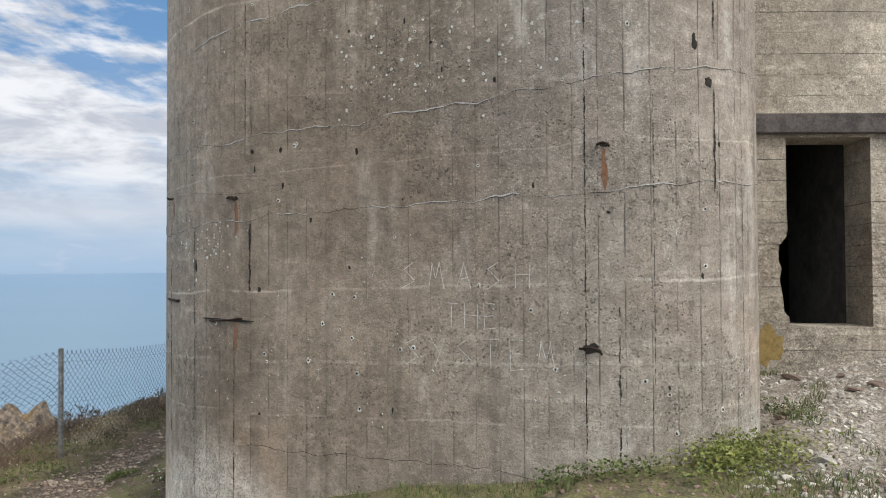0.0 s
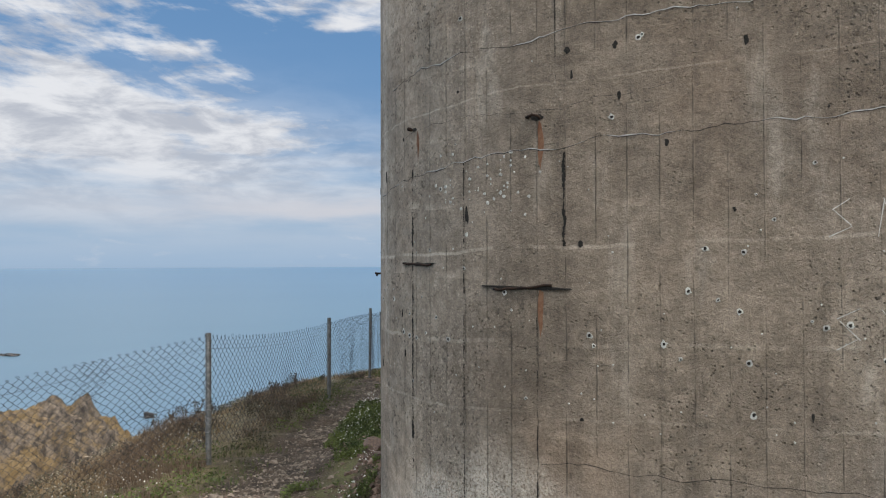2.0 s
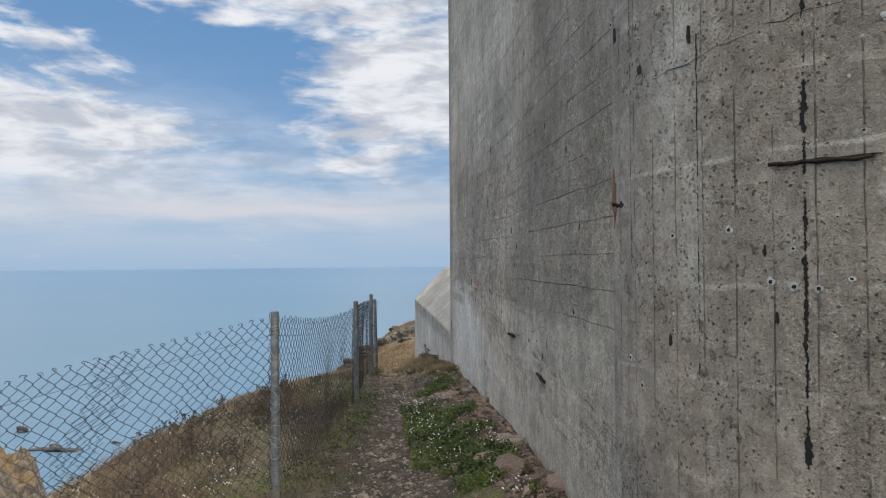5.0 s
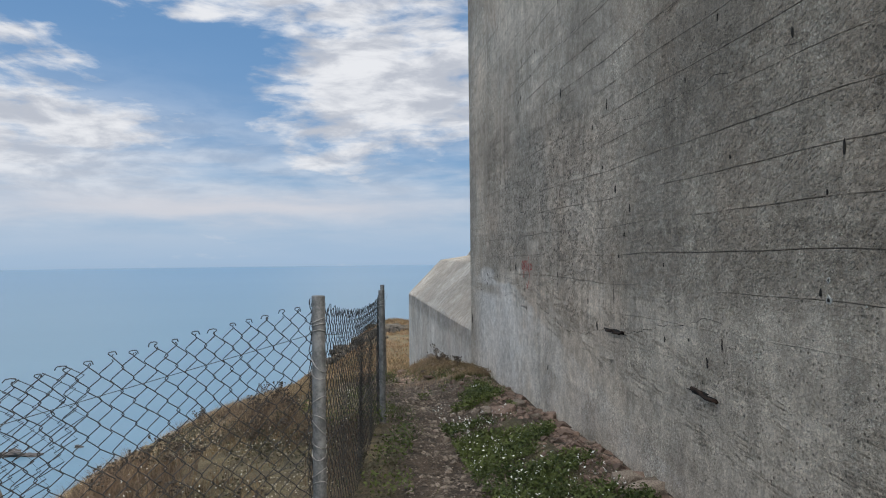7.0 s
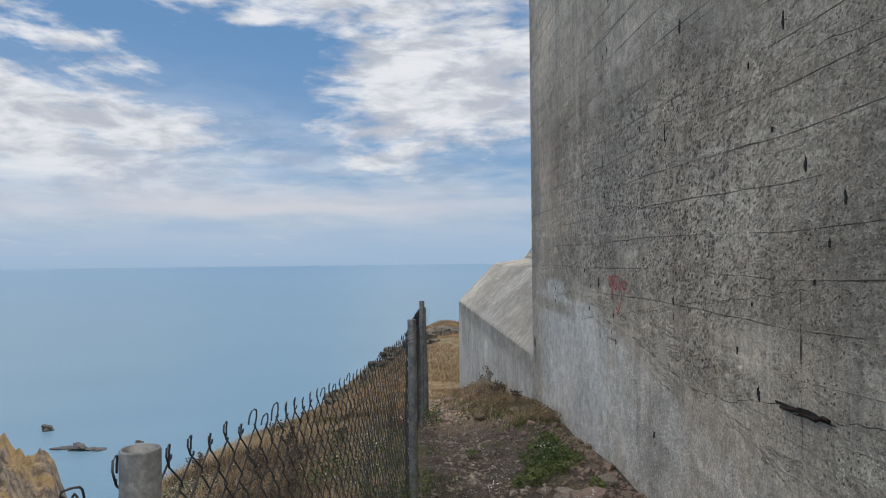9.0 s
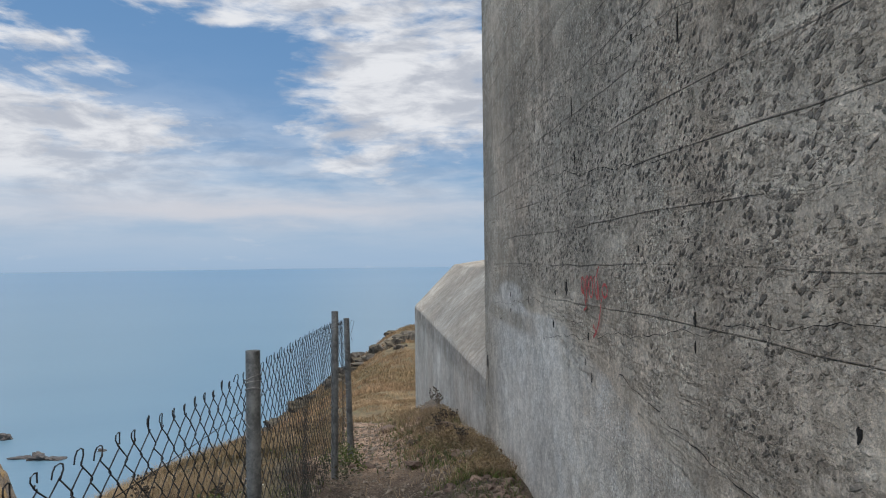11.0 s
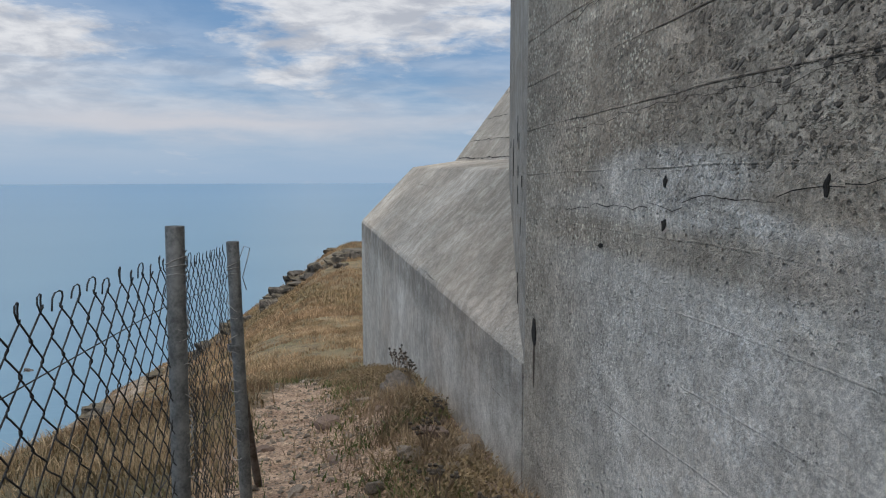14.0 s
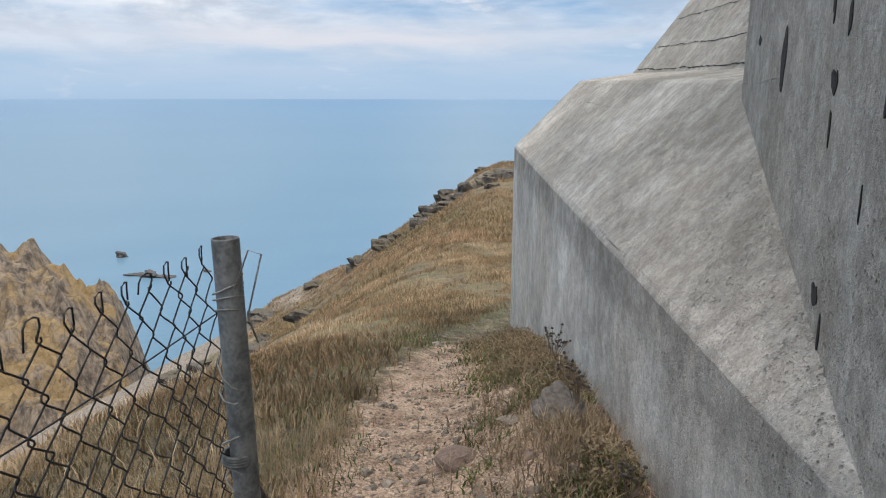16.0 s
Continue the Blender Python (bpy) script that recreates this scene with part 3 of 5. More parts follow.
DARK_LEAF = blade_material("dark_scrub_leaf", (0.020, 0.024, 0.011), (0.105, 0.092, 0.048))
BROWN_STALK = blade_material("brown_stalks", (0.065, 0.045, 0.030), (0.205, 0.140, 0.090))
GREEN_BLADE = blade_material("green_blades", (0.035, 0.060, 0.014), (0.125, 0.150, 0.035))
LEAF = blade_material("herb_leaf", (0.026, 0.046, 0.010), (0.135, 0.165, 0.036))
PETAL = blade_material("white_petal", (0.60, 0.60, 0.55), (0.82, 0.82, 0.78))


# ---- mesh helpers ----
def mesh_ob(name, verts, faces, mat, parent=None, label="", smooth=False):
    me = bpy.data.meshes.new(name)
    me.from_pydata([tuple(v) for v in verts], [], faces)
    me.materials.append(mat)
    if smooth:
        me.polygons.foreach_set("use_smooth", [True] * len(me.polygons))
    me.update()
    ob = new(name, me)
    if parent is not None:
        ob.parent = parent
    if label:
        ob["label"] = label
    return ob


def part(name, bm, mat, parent=None, label="", smooth=False):
    me = bpy.data.meshes.new(name)
    bm.normal_update()
    bm.to_mesh(me)
    bm.free()
    me.materials.append(mat)
    if smooth:
        me.polygons.foreach_set("use_smooth", [True] * len(me.polygons))
    ob = new(name, me)
    if parent is not None:
        ob.parent = parent
    if label:
        ob["label"] = label
    return ob


def empty(name, m=None):
    ob = new(name)
    if m is not None:
        ob.matrix_basis = m
    return ob


def tubes(lines, radius, sides=5):
    """Vertices and faces of thin tubes along polylines."""
    vs, fs = [], []
    for line in lines:
        pts = [Vector(p) for p in line]
        base, k = len(vs), len(pts)
        for i, p in enumerate(pts):
            d = (pts[min(i + 1, k - 1)] - pts[max(i - 1, 0)]).normalized()
            a = d.cross(Vector((0.31, 0.87, 0.39))).normalized()
            c = d.cross(a)
            for s in range(sides):
                t = 2 * math.pi * s / sides
                vs.append(p + radius * (math.cos(t) * a + math.sin(t) * c))
        for i in range(k - 1):
            for s in range(sides):
                t = (s + 1) % sides
                fs.append((base + i * sides + s, base + i * sides + t, base + (i + 1) * sides + t, base + (i + 1) * sides + s))
        fs.append(tuple(base + s for s in reversed(range(sides))))
        fs.append(tuple(base + (k - 1) * sides + s for s in range(sides)))
    return vs, fs


def boulder(bm, centre, size, seed, cuts=2, rough=0.28, chop=0.86):
    """A broken, angular stone added to a bmesh."""
    made = bmesh.ops.create_icosphere(bm, subdivisions=cuts, radius=1.0)["verts"]
    off = Vector((seed * 3.7, seed * 1.3, seed * 7.1))
    for v in made:
        q = v.co.copy()
        k = 1 + rough * noise.noise(q * 1.3 + off) * 2 + rough * 0.5 * noise.noise(q * 3.1 + off)
        q = q * k + Vector((0.25, 0.1, -0.2)) * noise.noise(q * 2 - off)
        for ax in range(3):
            q[ax] = max(-chop, min(chop * (0.9 + 0.2 * noise.noise(off * (ax + 1))), q[ax]))
        v.co = Vector(centre) + Vector((q.x * size[0], q.y * size[1], q.z * size[2]))
    return made


# ---- the lie of the land ----
def curve(x, xs, ys):
    """Smooth interpolation through a short table."""
    xs, ys = np.asarray(xs, float), np.asarray(ys, float)
    g = np.gradient(ys, xs)
    x = np.clip(x, xs[0], xs[-1])
    i = np.clip(np.searchsorted(xs, x) - 1, 0, len(xs) - 2)
    h = xs[i + 1] - xs[i]
    t = (x - xs[i]) / h
    return (1 + 2 * t) * (1 - t) ** 2 * ys[i] + t * (1 - t) ** 2 * h * g[i] + t * t * (3 - 2 * t) * ys[i + 1] + t * t * (t - 1) * h * g[i + 1]


def soft(x, w):
    """A smooth ramp: 0 below zero, x above."""
    return w * np.log1p(np.exp(np.clip(x / w, -40, 40)))


def ramp(x, a, b):
    t = np.clip((x - a) / (b - a), 0, 1)
    return t * t * (3 - 2 * t)


def wavy(x, y, s, seed=0.0):
    """Cheap repeatable roughness made of sines."""
    out = 0
    for k, (a, b, f) in enumerate(((1.0, 0.35, 1.0), (-0.4, 1.0, 1.7), (0.8, -0.9, 2.9), (0.3, 1.1, 5.3), (-1.0, 0.6, 9.1))):
        out = out + np.sin((a * x + b * y) * f / s + seed + 1.3 * k + 0.8 * np.sin((b * x - a * y) * f * 0.6 / s + k)) / f ** 0.8
    return out


def path_x(y):
    return curve(y, (-8, 0, 2, 3.75, 6, 8.5, 11.5, 15, 18, 22, 25, 28, 32, 40, 60), (2.5, -0.3, -2.4, -3.95, -4.0, -3.85, -3.62, -3.5, -3.55, -3.3, -2.95, -2.0, -0.2, 2.0, 4.5))


def edge_x(y):
    """Where the ground begins to fall to the sea."""
    return curve(y, (-8, 2, 5, 7, 8.7, 12.4, 16.5, 26, 52, 77, 110), (-3, -4.6, -5.0, -4.9, -4.85, -4.5, -4.3, -4.2, -2.5, 1.0, 6))


def spine_z(y):
    return curve(y, (-8, 3, 5, 8, 12, 16, 18, 20.4, 26, 38, 52, 66, 78, 92, 110, 140), (0.2, 0.2, -0.08, -0.12, -0.16, -0.38, -0.66, -1.0, -2.45, -4.2, -5.5, -5.3, -5.0, -9, -28, -64))


def ground_z(x, y):
    x, y = np.asarray(x, float), np.asarray(y, float)
    front = 0.61 + 0.165 * np.clip(x, -4.4, 5) + 0.012 * np.clip(x - 5, 0, 60)
    k = np.maximum(ramp(y, 3.5, 7.8) * ramp(-x, -0.5, 2.6), ramp(y, 18, 22))
    z = front * (1 - k) + spine_z(y) * k
    u = edge_x(y) - x
    fary = ramp(y, 18, 60)
    z = z - (0.14 + 0.16 * fary) * soft(u, 0.35) - (0.38 + 0.06 * fary) * soft(u - 1.6, 0.6) - 0.6 * soft(u - (9 + 16 * fary), 2.0)
    dp = np.abs(x - path_x(y))
    z = z - 0.05 * np.exp(-(dp / 0.35) ** 2) * ramp(y, 3, 6)
    z = z + 0.10 * np.exp(-((x + 2.9) / 0.35) ** 2) * ramp(y, 7, 9) * (1 - ramp(y, 18, 20))
    z = z + 0.16 * np.exp(-((x + 2.75) / 0.42) ** 2 - ((y - 18.9) / 1.2) ** 2)
    z = z + 0.016 * wavy(x, y, 0.35) + (0.05 + 0.10 * fary) * wavy(x, y, 2.1, 2.0) * ramp(np.abs(x - path_x(y)), 0.5, 3)
    return z + 0.28 * fary * ramp(u, 2, 12) * wavy(x, y, 5.0, 4.0)


def spaced(parts):
    return np.unique(np.concatenate([np.arange(a, b, s) for a, b, s in parts]).round(4))


gx = spaced(((-600, -120, 30), (-120, -40, 4), (-40, -16, 0.8), (-16, -8, 0.2), (-8, 5, 0.08), (5, 14, 0.5), (14, 60, 4), (60, 700, 40)))
gy = spaced(((-600, -60, 40), (-60, -8, 4), (-8, 0, 0.4), (0, 22, 0.08), (22, 32, 0.16), (32, 100, 0.6), (100, 160, 5), (160, 700, 40)))
GX, GY = np.meshgrid(gx, gy)
GZ = np.maximum(ground_z(GX, GY), -60)
nx, ny = len(gx), len(gy)
idx = np.arange(nx * ny).reshape(ny, nx)
quads = np.stack([idx[:-1, :-1], idx[:-1, 1:], idx[1:, 1:], idx[1:, :-1]], -1).reshape(-1, 4)
ground = mesh_ob("ground", np.stack([GX, GY, GZ], -1).reshape(-1, 3).tolist(), quads.tolist(), GROUND, smooth=True)
tagged(ground, "dry coastal turf with a trodden stony path", "ground", kind="structure")
DP = np.abs(GX - path_x(GY))
soil = np.where(GY < 4, np.exp(-(DP / 1.6) ** 2) * 0.7, np.exp(-(DP / 0.55) ** 2))
soil = np.maximum(soil, 0.75 * np.exp(-((GX + 2.75) / 0.4) ** 2) * (GY > 6.5) * (GY < 19))
soil = np.maximum(soil, 0.8 * ramp(GY, 13.8, 15.2) * (1 - ramp(GY, 18, 20)) * ramp(GX, -4.5, -4.0))
soil = np.maximum(soil, 0.8 * ramp(GX + 0.25 * wavy(GX, GY, 0.6), 1.1, 2.2) * (1 - ramp(GY, 6.7, 7.5))) * (1 - 0.65 * ramp(GY, 19, 24))
green = np.exp(-((GX + 3.15) / 0.4) ** 2) * (GY > 6) * (1 - ramp(GY, 13, 15)) + 0.5 * (1 - ramp(GY, 4.5, 7.5)) + 0.45 * ramp(GY, 19, 22) * (1 - ramp(GY, 27, 32)) + 0.2
slope_u = edge_x(GY) - GX
stone = ramp(slope_u, 14, 30) * 0.9 * ramp(GY, 30, 60) + ramp(GY, 58, 74) * 0.5
for nm, vals in (("soil", soil), ("green", green), ("stone", stone)):
    at = ground.data.attributes.new(nm, "FLOAT", "POINT")
    at.data.foreach_set("value", np.clip(vals, 0, 1).ravel().astype(np.float32))

# ---- the sea ----
SEA_Z = -44.0
rings = [0, 60, 150, 400, 1000, 2400, 4940]
sv, sf = [(0, 0, SEA_Z)], []
for r in rings[1:]:
    sv += [(r * math.cos(2 * math.pi * k / 96), r * math.sin(2 * math.pi * k / 96), SEA_Z) for k in range(96)]
for k in range(96):
    sf.append((0, 1 + k, 1 + (k + 1) % 96))
    for j in range(len(rings) - 2):
        a, b2 = 1 + j * 96, 1 + (j + 1) * 96
        sf.append((a + k, b2 + k, b2 + (k + 1) % 96, a + (k + 1) % 96))
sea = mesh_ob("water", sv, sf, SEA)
tagged(sea, "calm blue-grey sea reaching the horizon", "sea", kind="structure")


# ---- the bunker ----
WALL_TOP, WALL_FOOT = 7.4, -3.4
NORMAL = Vector((-0.347, -0.938))


def arc(cx, cy, r, a0, a1, k):
    return [Vector((cx + r * math.cos(radians(a0 + (a1 - a0) * i / k)), cy + r * math.sin(radians(a0 + (a1 - a0) * i / k)))) for i in range(k + 1)]


def resample(line, step):
    out = [line[0]]
    for a, b2 in zip(line, line[1:]):
        k = max(1, int((b2 - a).length / step))
        out += [a.lerp(b2, i / k) for i in range(1, k + 1)]
    return out


def wall_strip(name, line, z0, z1, mat, label, step=0.12, u0=0.0, thick=0.6):
    """A wall with thickness that follows a line in plan, its outer face to the right of the way it runs."""
    pts = resample(line, step)
    k = len(pts)
    inner = []
    for i, p in enumerate(pts):
        d = (pts[min(i + 1, k - 1)] - pts[max(i - 1, 0)]).normalized()
        inner.append(p + Vector((-d.y, d.x)) * -thick)
    nz = max(2, int((z1 - z0) / 0.5))
    zs = [z0 + (z1 - z0) * j / nz for j in range(nz + 1)]
    vs = [(p.x, p.y, z) for z in zs for p in pts] + [(p.x, p.y, z) for z in (z0, z1) for p in inner]
    fs = [(j * k + i, j * k + i + 1, (j + 1) * k + i + 1, (j + 1) * k + i) for j in range(nz) for i in range(k - 1)]
    n0 = (nz + 1) * k
    fs += [(n0 + i + 1, n0 + i, n0 + k + i, n0 + k + i + 1) for i in range(k - 1)]
    fs += [(nz * k + i, nz * k + i + 1, n0 + k + i + 1, n0 + k + i) for i in range(k - 1)]
    for e in (0, k - 1):
        fs.append((e, n0 + e, n0 + k + e, nz * k + e) if e else (e, nz * k + e, n0 + k + e, n0 + e))
    ob = mesh_ob(name, vs, fs, mat, smooth=True)
    ob.data.set_sharp_from_angle(angle=radians(40))
    run = [u0]
    for a, b2 in zip(pts, pts[1:]):
        run.append(run[-1] + (b2 - a).length)
    uv = ob.data.uv_layers.new(name="UVMap")
    for lp in ob.data.loops:
        vi = lp.vertex_index
        i = vi % k if vi < n0 else (vi - n0) % k
        uv.data[lp.index].uv = (run[i], ob.data.vertices[vi].co.z)
    tagged(ob, label, "wall", kind="structure")
    return ob


front = [Vector((2.35, 6.74))] + arc(1.35, 5.535, 1.0, 0, -110.3, 22) + arc(-0.60, 7.43, 2.1, -110.3, -180, 28)
wall_strip("wall_round", front, WALL_FOOT, WALL_TOP, TOWER, "rounded board-marked concrete bunker wall, stained and lichened", 0.15)
flat_line = [Vector((-2.70, 7.43)), Vector((-2.505, 16.40))]
ROUND_RUN = sum((q2 - p2).length for p2, q2 in zip(front, front[1:]))
wall_strip("wall_long", flat_line, WALL_FOOT, WALL_TOP, FLAT, "long grey concrete bunker wall with board marks", 0.3, ROUND_RUN)
strip_line = [Vector((-2.505, 16.40)), Vector((-2.42, 16.75)), Vector((-1.70, 19.40)), Vector((-1.45, 19.62)), Vector((0.4, 20.2)), Vector((7.5, 20.2))]
wall_strip("wall_end", strip_line, WALL_FOOT, WALL_TOP, SMOOTH, "smooth pale concrete end wall of the bunker", 0.25, 20.0)


def prism(name, profile, y0, y1, mat, label, lift=0.0, steps=10):
    """A solid with one profile in x and z, drawn along y."""
    vs, fs, k = [], [], len(profile)
    for j in range(steps + 1):
        y = y0 + (y1 - y0) * j / steps
        vs += [(x, y, z + lift * j / steps) for x, z in profile]
    for j in range(steps):
        for i in range(k - 1):
            fs.append((j * k + i, (j + 1) * k + i, (j + 1) * k + i + 1, j * k + i + 1))
    fs.append(tuple(range(k)))
    fs.append(tuple(steps * k + i for i in reversed(range(k))))
    ob = mesh_ob(name, vs, fs, mat)
    uv = ob.data.uv_layers.new(name="UVMap")
    run = [0.0]
    for a, b2 in zip(profile, profile[1:]):
        run.append(run[-1] + math.hypot(b2[0] - a[0], b2[1] - a[1]))
    for lp in ob.data.loops:
        vi = lp.vertex_index
        uv.data[lp.index].uv = (ob.data.vertices[vi].co.y, run[vi % k] - 3.6)
    tagged(ob, label, "wall", kind="structure")
    return ob


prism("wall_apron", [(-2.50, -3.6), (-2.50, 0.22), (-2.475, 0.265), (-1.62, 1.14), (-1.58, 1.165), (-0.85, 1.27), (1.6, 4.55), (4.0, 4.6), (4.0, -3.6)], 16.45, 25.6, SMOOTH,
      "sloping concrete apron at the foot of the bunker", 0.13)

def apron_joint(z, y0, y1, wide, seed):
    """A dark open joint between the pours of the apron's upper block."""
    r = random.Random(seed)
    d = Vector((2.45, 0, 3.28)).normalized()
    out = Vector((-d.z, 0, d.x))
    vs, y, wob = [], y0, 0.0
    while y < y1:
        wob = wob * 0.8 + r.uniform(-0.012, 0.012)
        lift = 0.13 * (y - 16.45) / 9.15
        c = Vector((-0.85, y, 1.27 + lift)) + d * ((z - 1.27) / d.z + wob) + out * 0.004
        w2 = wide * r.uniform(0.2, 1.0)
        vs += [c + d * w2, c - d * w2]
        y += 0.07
    mesh_ob("joint", vs, [(2 * i, 2 * i + 1, 2 * i + 3, 2 * i + 2) for i in range(len(vs) // 2 - 1)], HOLE_SHADE_AND_MARK, bpy.data.objects["wall_apron"])


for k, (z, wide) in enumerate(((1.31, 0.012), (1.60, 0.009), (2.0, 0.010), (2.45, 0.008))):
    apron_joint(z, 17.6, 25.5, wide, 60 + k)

# door front, roof and the hidden sides
DX0, DX1, DZ0, DZ1, DY = 3.25, 4.05, 1.57, 3.36, 6.74


def slab(name, x0, x1, y0, y1, z0, z1, mat, label, category="wall", kind="structure", cut=0.4):
    """A block whose faces are divided and carry metre UVs."""
    bm = bmesh.new()
    bmesh.ops.create_cube(bm, size=1, matrix=Matrix.LocRotScale(((x0 + x1) / 2, (y0 + y1) / 2, (z0 + z1) / 2), None, (x1 - x0, y1 - y0, z1 - z0)))
    bmesh.ops.bevel(bm, geom=bm.edges[:], offset=0.012, segments=2, affect="EDGES")
    lay = bm.loops.layers.uv.new("UVMap")
    for f in bm.faces:
        for lp in f.loops:
            c = lp.vert.co
            lp[lay].uv = (c.x + c.y, c.z)
    ob = part(name, bm, mat)
    tagged(ob, label, category, kind=kind)
    return ob


def door_front():
    """The front with its doorway: the left jamb is broken away."""
    bm = bmesh.new()
    jag = [(DX0, DZ1), (DX0, 2.66), (DX0 + 0.012, 2.52), (DX0 - 0.008, 2.42), (DX0 - 0.075, 2.34), (DX0 - 0.085, 2.20), (DX0 - 0.055, 2.12), (DX0 - 0.075, 2.02), (DX0 - 0.05, 1.88), (DX0 - 0.035, 1.72), (DX0 + 0.012, 1.66), (DX0 + 0.014, DZ0)]
    hole = jag + [(DX1, DZ0), (DX1, DZ1)]
    outer = [(2.36, WALL_TOP), (2.36, -0.5), (12.0, -0.5), (12.0, WALL_TOP)]

    def ring(pts, y):
        return [bm.verts.new((x, y, z)) for x, z in pts]

    for y, flip in ((DY, False), (DY + 0.45, True)):
        h, o = ring(hole, y), ring(outer, y)
        left = [o[0]] + h[:12] + [o[1]]
        low = [o[1], h[11], h[12], o[2]]
        right = [o[2], h[12], h[13], o[3]]
        top = [o[3], h[13], h[0], o[0]]
        for loop in (left, low, right, top):
            bm.faces.new(loop if flip else loop[::-1])
        if y == DY:
            h0 = h
        else:
            for i in range(len(h)):
                j = (i + 1) % len(h)
                bm.faces.new((h0[i], h0[j], h[j], h[i]))
    lay = bm.loops.layers.uv.new("UVMap")
    for f in bm.faces:
        for lp in f.loops:
            lp[lay].uv = (lp.vert.co.x + lp.vert.co.y, lp.vert.co.z)
    bmesh.ops.triangulate(bm, faces=bm.faces[:])
    bmesh.ops.recalc_face_normals(bm, faces=bm.faces[:])
    ob = part("wall_door", bm, FLAT)
    tagged(ob, "concrete bunker front with a broken doorway", "wall", kind="structure")


door_front()
slab("wall_room_side", DX1 + 0.02, DX1 + 0.5, DY + 0.45, DY + 4.0, 0.8, 4.2, INNER_SHADE, "dim concrete side wall inside the doorway")
slab("wall_room_back", 2.55, DX1 + 0.02, DY + 3.2, DY + 3.6, 0.8, 4.2, INNER_SHADE, "dim concrete back wall inside the doorway")
slab("ceiling", 2.55, DX1 + 0.5, DY + 0.45, DY + 4.0, 4.2, 4.5, INNER_SHADE, "concrete ceiling of the bunker room", "ceiling")
slab("floor", 2.55, DX1 + 0.5, DY + 0.45, DY + 4.0, 0.5, 1.50, INNER_SHADE, "concrete floor of the bunker room", "floor")
slab("wall_room_inner", 2.40, 2.55, DY + 0.46, DY + 4.0, 0.5, 4.5, INNER_SHADE, "unseen concrete wall that keeps stray light out of the bunker room")
slab("wall_back", 11.9, 12.4, 6.9, 20.3, -0.5, WALL_TOP, FLAT, "unseen concrete wall closing the bunker's back against light")
slab("wall_rear", 7.4, 12.4, 20.0, 20.5, -3.4, WALL_TOP, FLAT, "unseen concrete wall closing the bunker's rear against light")
slab("roof", -1.9, 12.0, 7.3, 18.6, WALL_TOP - 0.1, WALL_TOP + 0.25, FLAT, "flat concrete bunker roof", "roof")
lintel = slab("lintel_beam", 2.40, 6.6, DY - 0.07, DY - 0.002, 3.385, 3.575, TIMBER, "dark weathered beam over the doorway", "beam", "", 0.3)


# ---- marks on the bunker wall ----
OUTLINE = resample(front, 0.02) + resample(flat_line, 0.05)[1:] + resample(strip_line[:3], 0.05)[1:]
OUT_XY = np.array([(p.x, p.y) for p in OUTLINE])
WALLS = {n: bpy.data.objects[n] for n in ("wall_round", "wall_long", "wall_end")}


def on_wall(x, y):
    """The nearest place on the wall's face, the way out of it and the way along it."""
    i = int(np.argmin(((OUT_XY - (x, y)) ** 2).sum(1)))
    i = min(max(i, 1), len(OUTLINE) - 2)
    d = (OUTLINE[i + 1] - OUTLINE[i - 1]).normalized()
    along = Vector((d.x, d.y, 0))
    outward = Vector((d.y, -d.x, 0)) * -1
    p = Vector((OUTLINE[i].x, OUTLINE[i].y, 0))
    owner = "wall_end" if y > 16.4 else ("wall_long" if y > 7.43 else "wall_round")
    if outward.dot(p - Vector((1.0, 12.0, 0))) < 0:
        outward = -outward
    return p, outward, along, WALLS[owner]


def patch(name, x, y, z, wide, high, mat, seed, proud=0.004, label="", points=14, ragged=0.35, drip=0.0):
    """An uneven flat-domed patch on the wall: a stain, a lichen or a hole's painted shade."""
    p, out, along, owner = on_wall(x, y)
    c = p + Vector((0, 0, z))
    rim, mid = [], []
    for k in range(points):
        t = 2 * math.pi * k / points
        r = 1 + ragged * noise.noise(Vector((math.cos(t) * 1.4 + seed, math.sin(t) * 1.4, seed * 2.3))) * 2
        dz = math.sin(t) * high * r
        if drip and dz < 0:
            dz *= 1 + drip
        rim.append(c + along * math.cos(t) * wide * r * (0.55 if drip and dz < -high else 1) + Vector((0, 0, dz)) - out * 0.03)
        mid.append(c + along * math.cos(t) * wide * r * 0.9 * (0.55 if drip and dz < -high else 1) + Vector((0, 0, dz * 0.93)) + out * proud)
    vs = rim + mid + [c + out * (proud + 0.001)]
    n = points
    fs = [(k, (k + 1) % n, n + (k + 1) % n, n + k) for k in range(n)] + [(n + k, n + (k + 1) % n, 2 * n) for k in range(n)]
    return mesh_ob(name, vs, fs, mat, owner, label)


rng = random.Random(4)
# shade discs for spalled tie holes, flat wall: y, z, half width, half height
HOLES = ((10.13, 1.64, 0.016, 0.035), (10.26, 1.48, 0.014, 0.03), (11.0, 0.99, 0.016, 0.035), (11.78, 1.18, 0.014, 0.032), (11.62, 2.74, 0.03, 0.045), (10.52, 2.4, 0.014, 0.06),
         (13.23, 2.2, 0.012, 0.10), (11.91, 2.17, 0.010, 0.08), (13.38, 1.23, 0.030, 0.055), (13.69, 1.0, 0.016, 0.03), (14.42, 1.11, 0.014, 0.03), (14.13, 2.24, 0.012, 0.05),
         (13.86, 1.32, 0.018, 0.03), (12.97, 1.0, 0.014, 0.03), (13.21, 1.91, 0.02, 0.035), (15.06, 1.11, 0.018, 0.03), (15.05, 0.99, 0.02, 0.026), (15.49, 0.89, 0.03, 0.012),
         (12.13, 0.31, 0.03, 0.04), (9.15, 0.78, 0.02, 0.04), (10.77, 0.82, 0.02, 0.04), (10.38, 1.8, 0.012, 0.05), (13.66, 1.19, 0.014, 0.03))
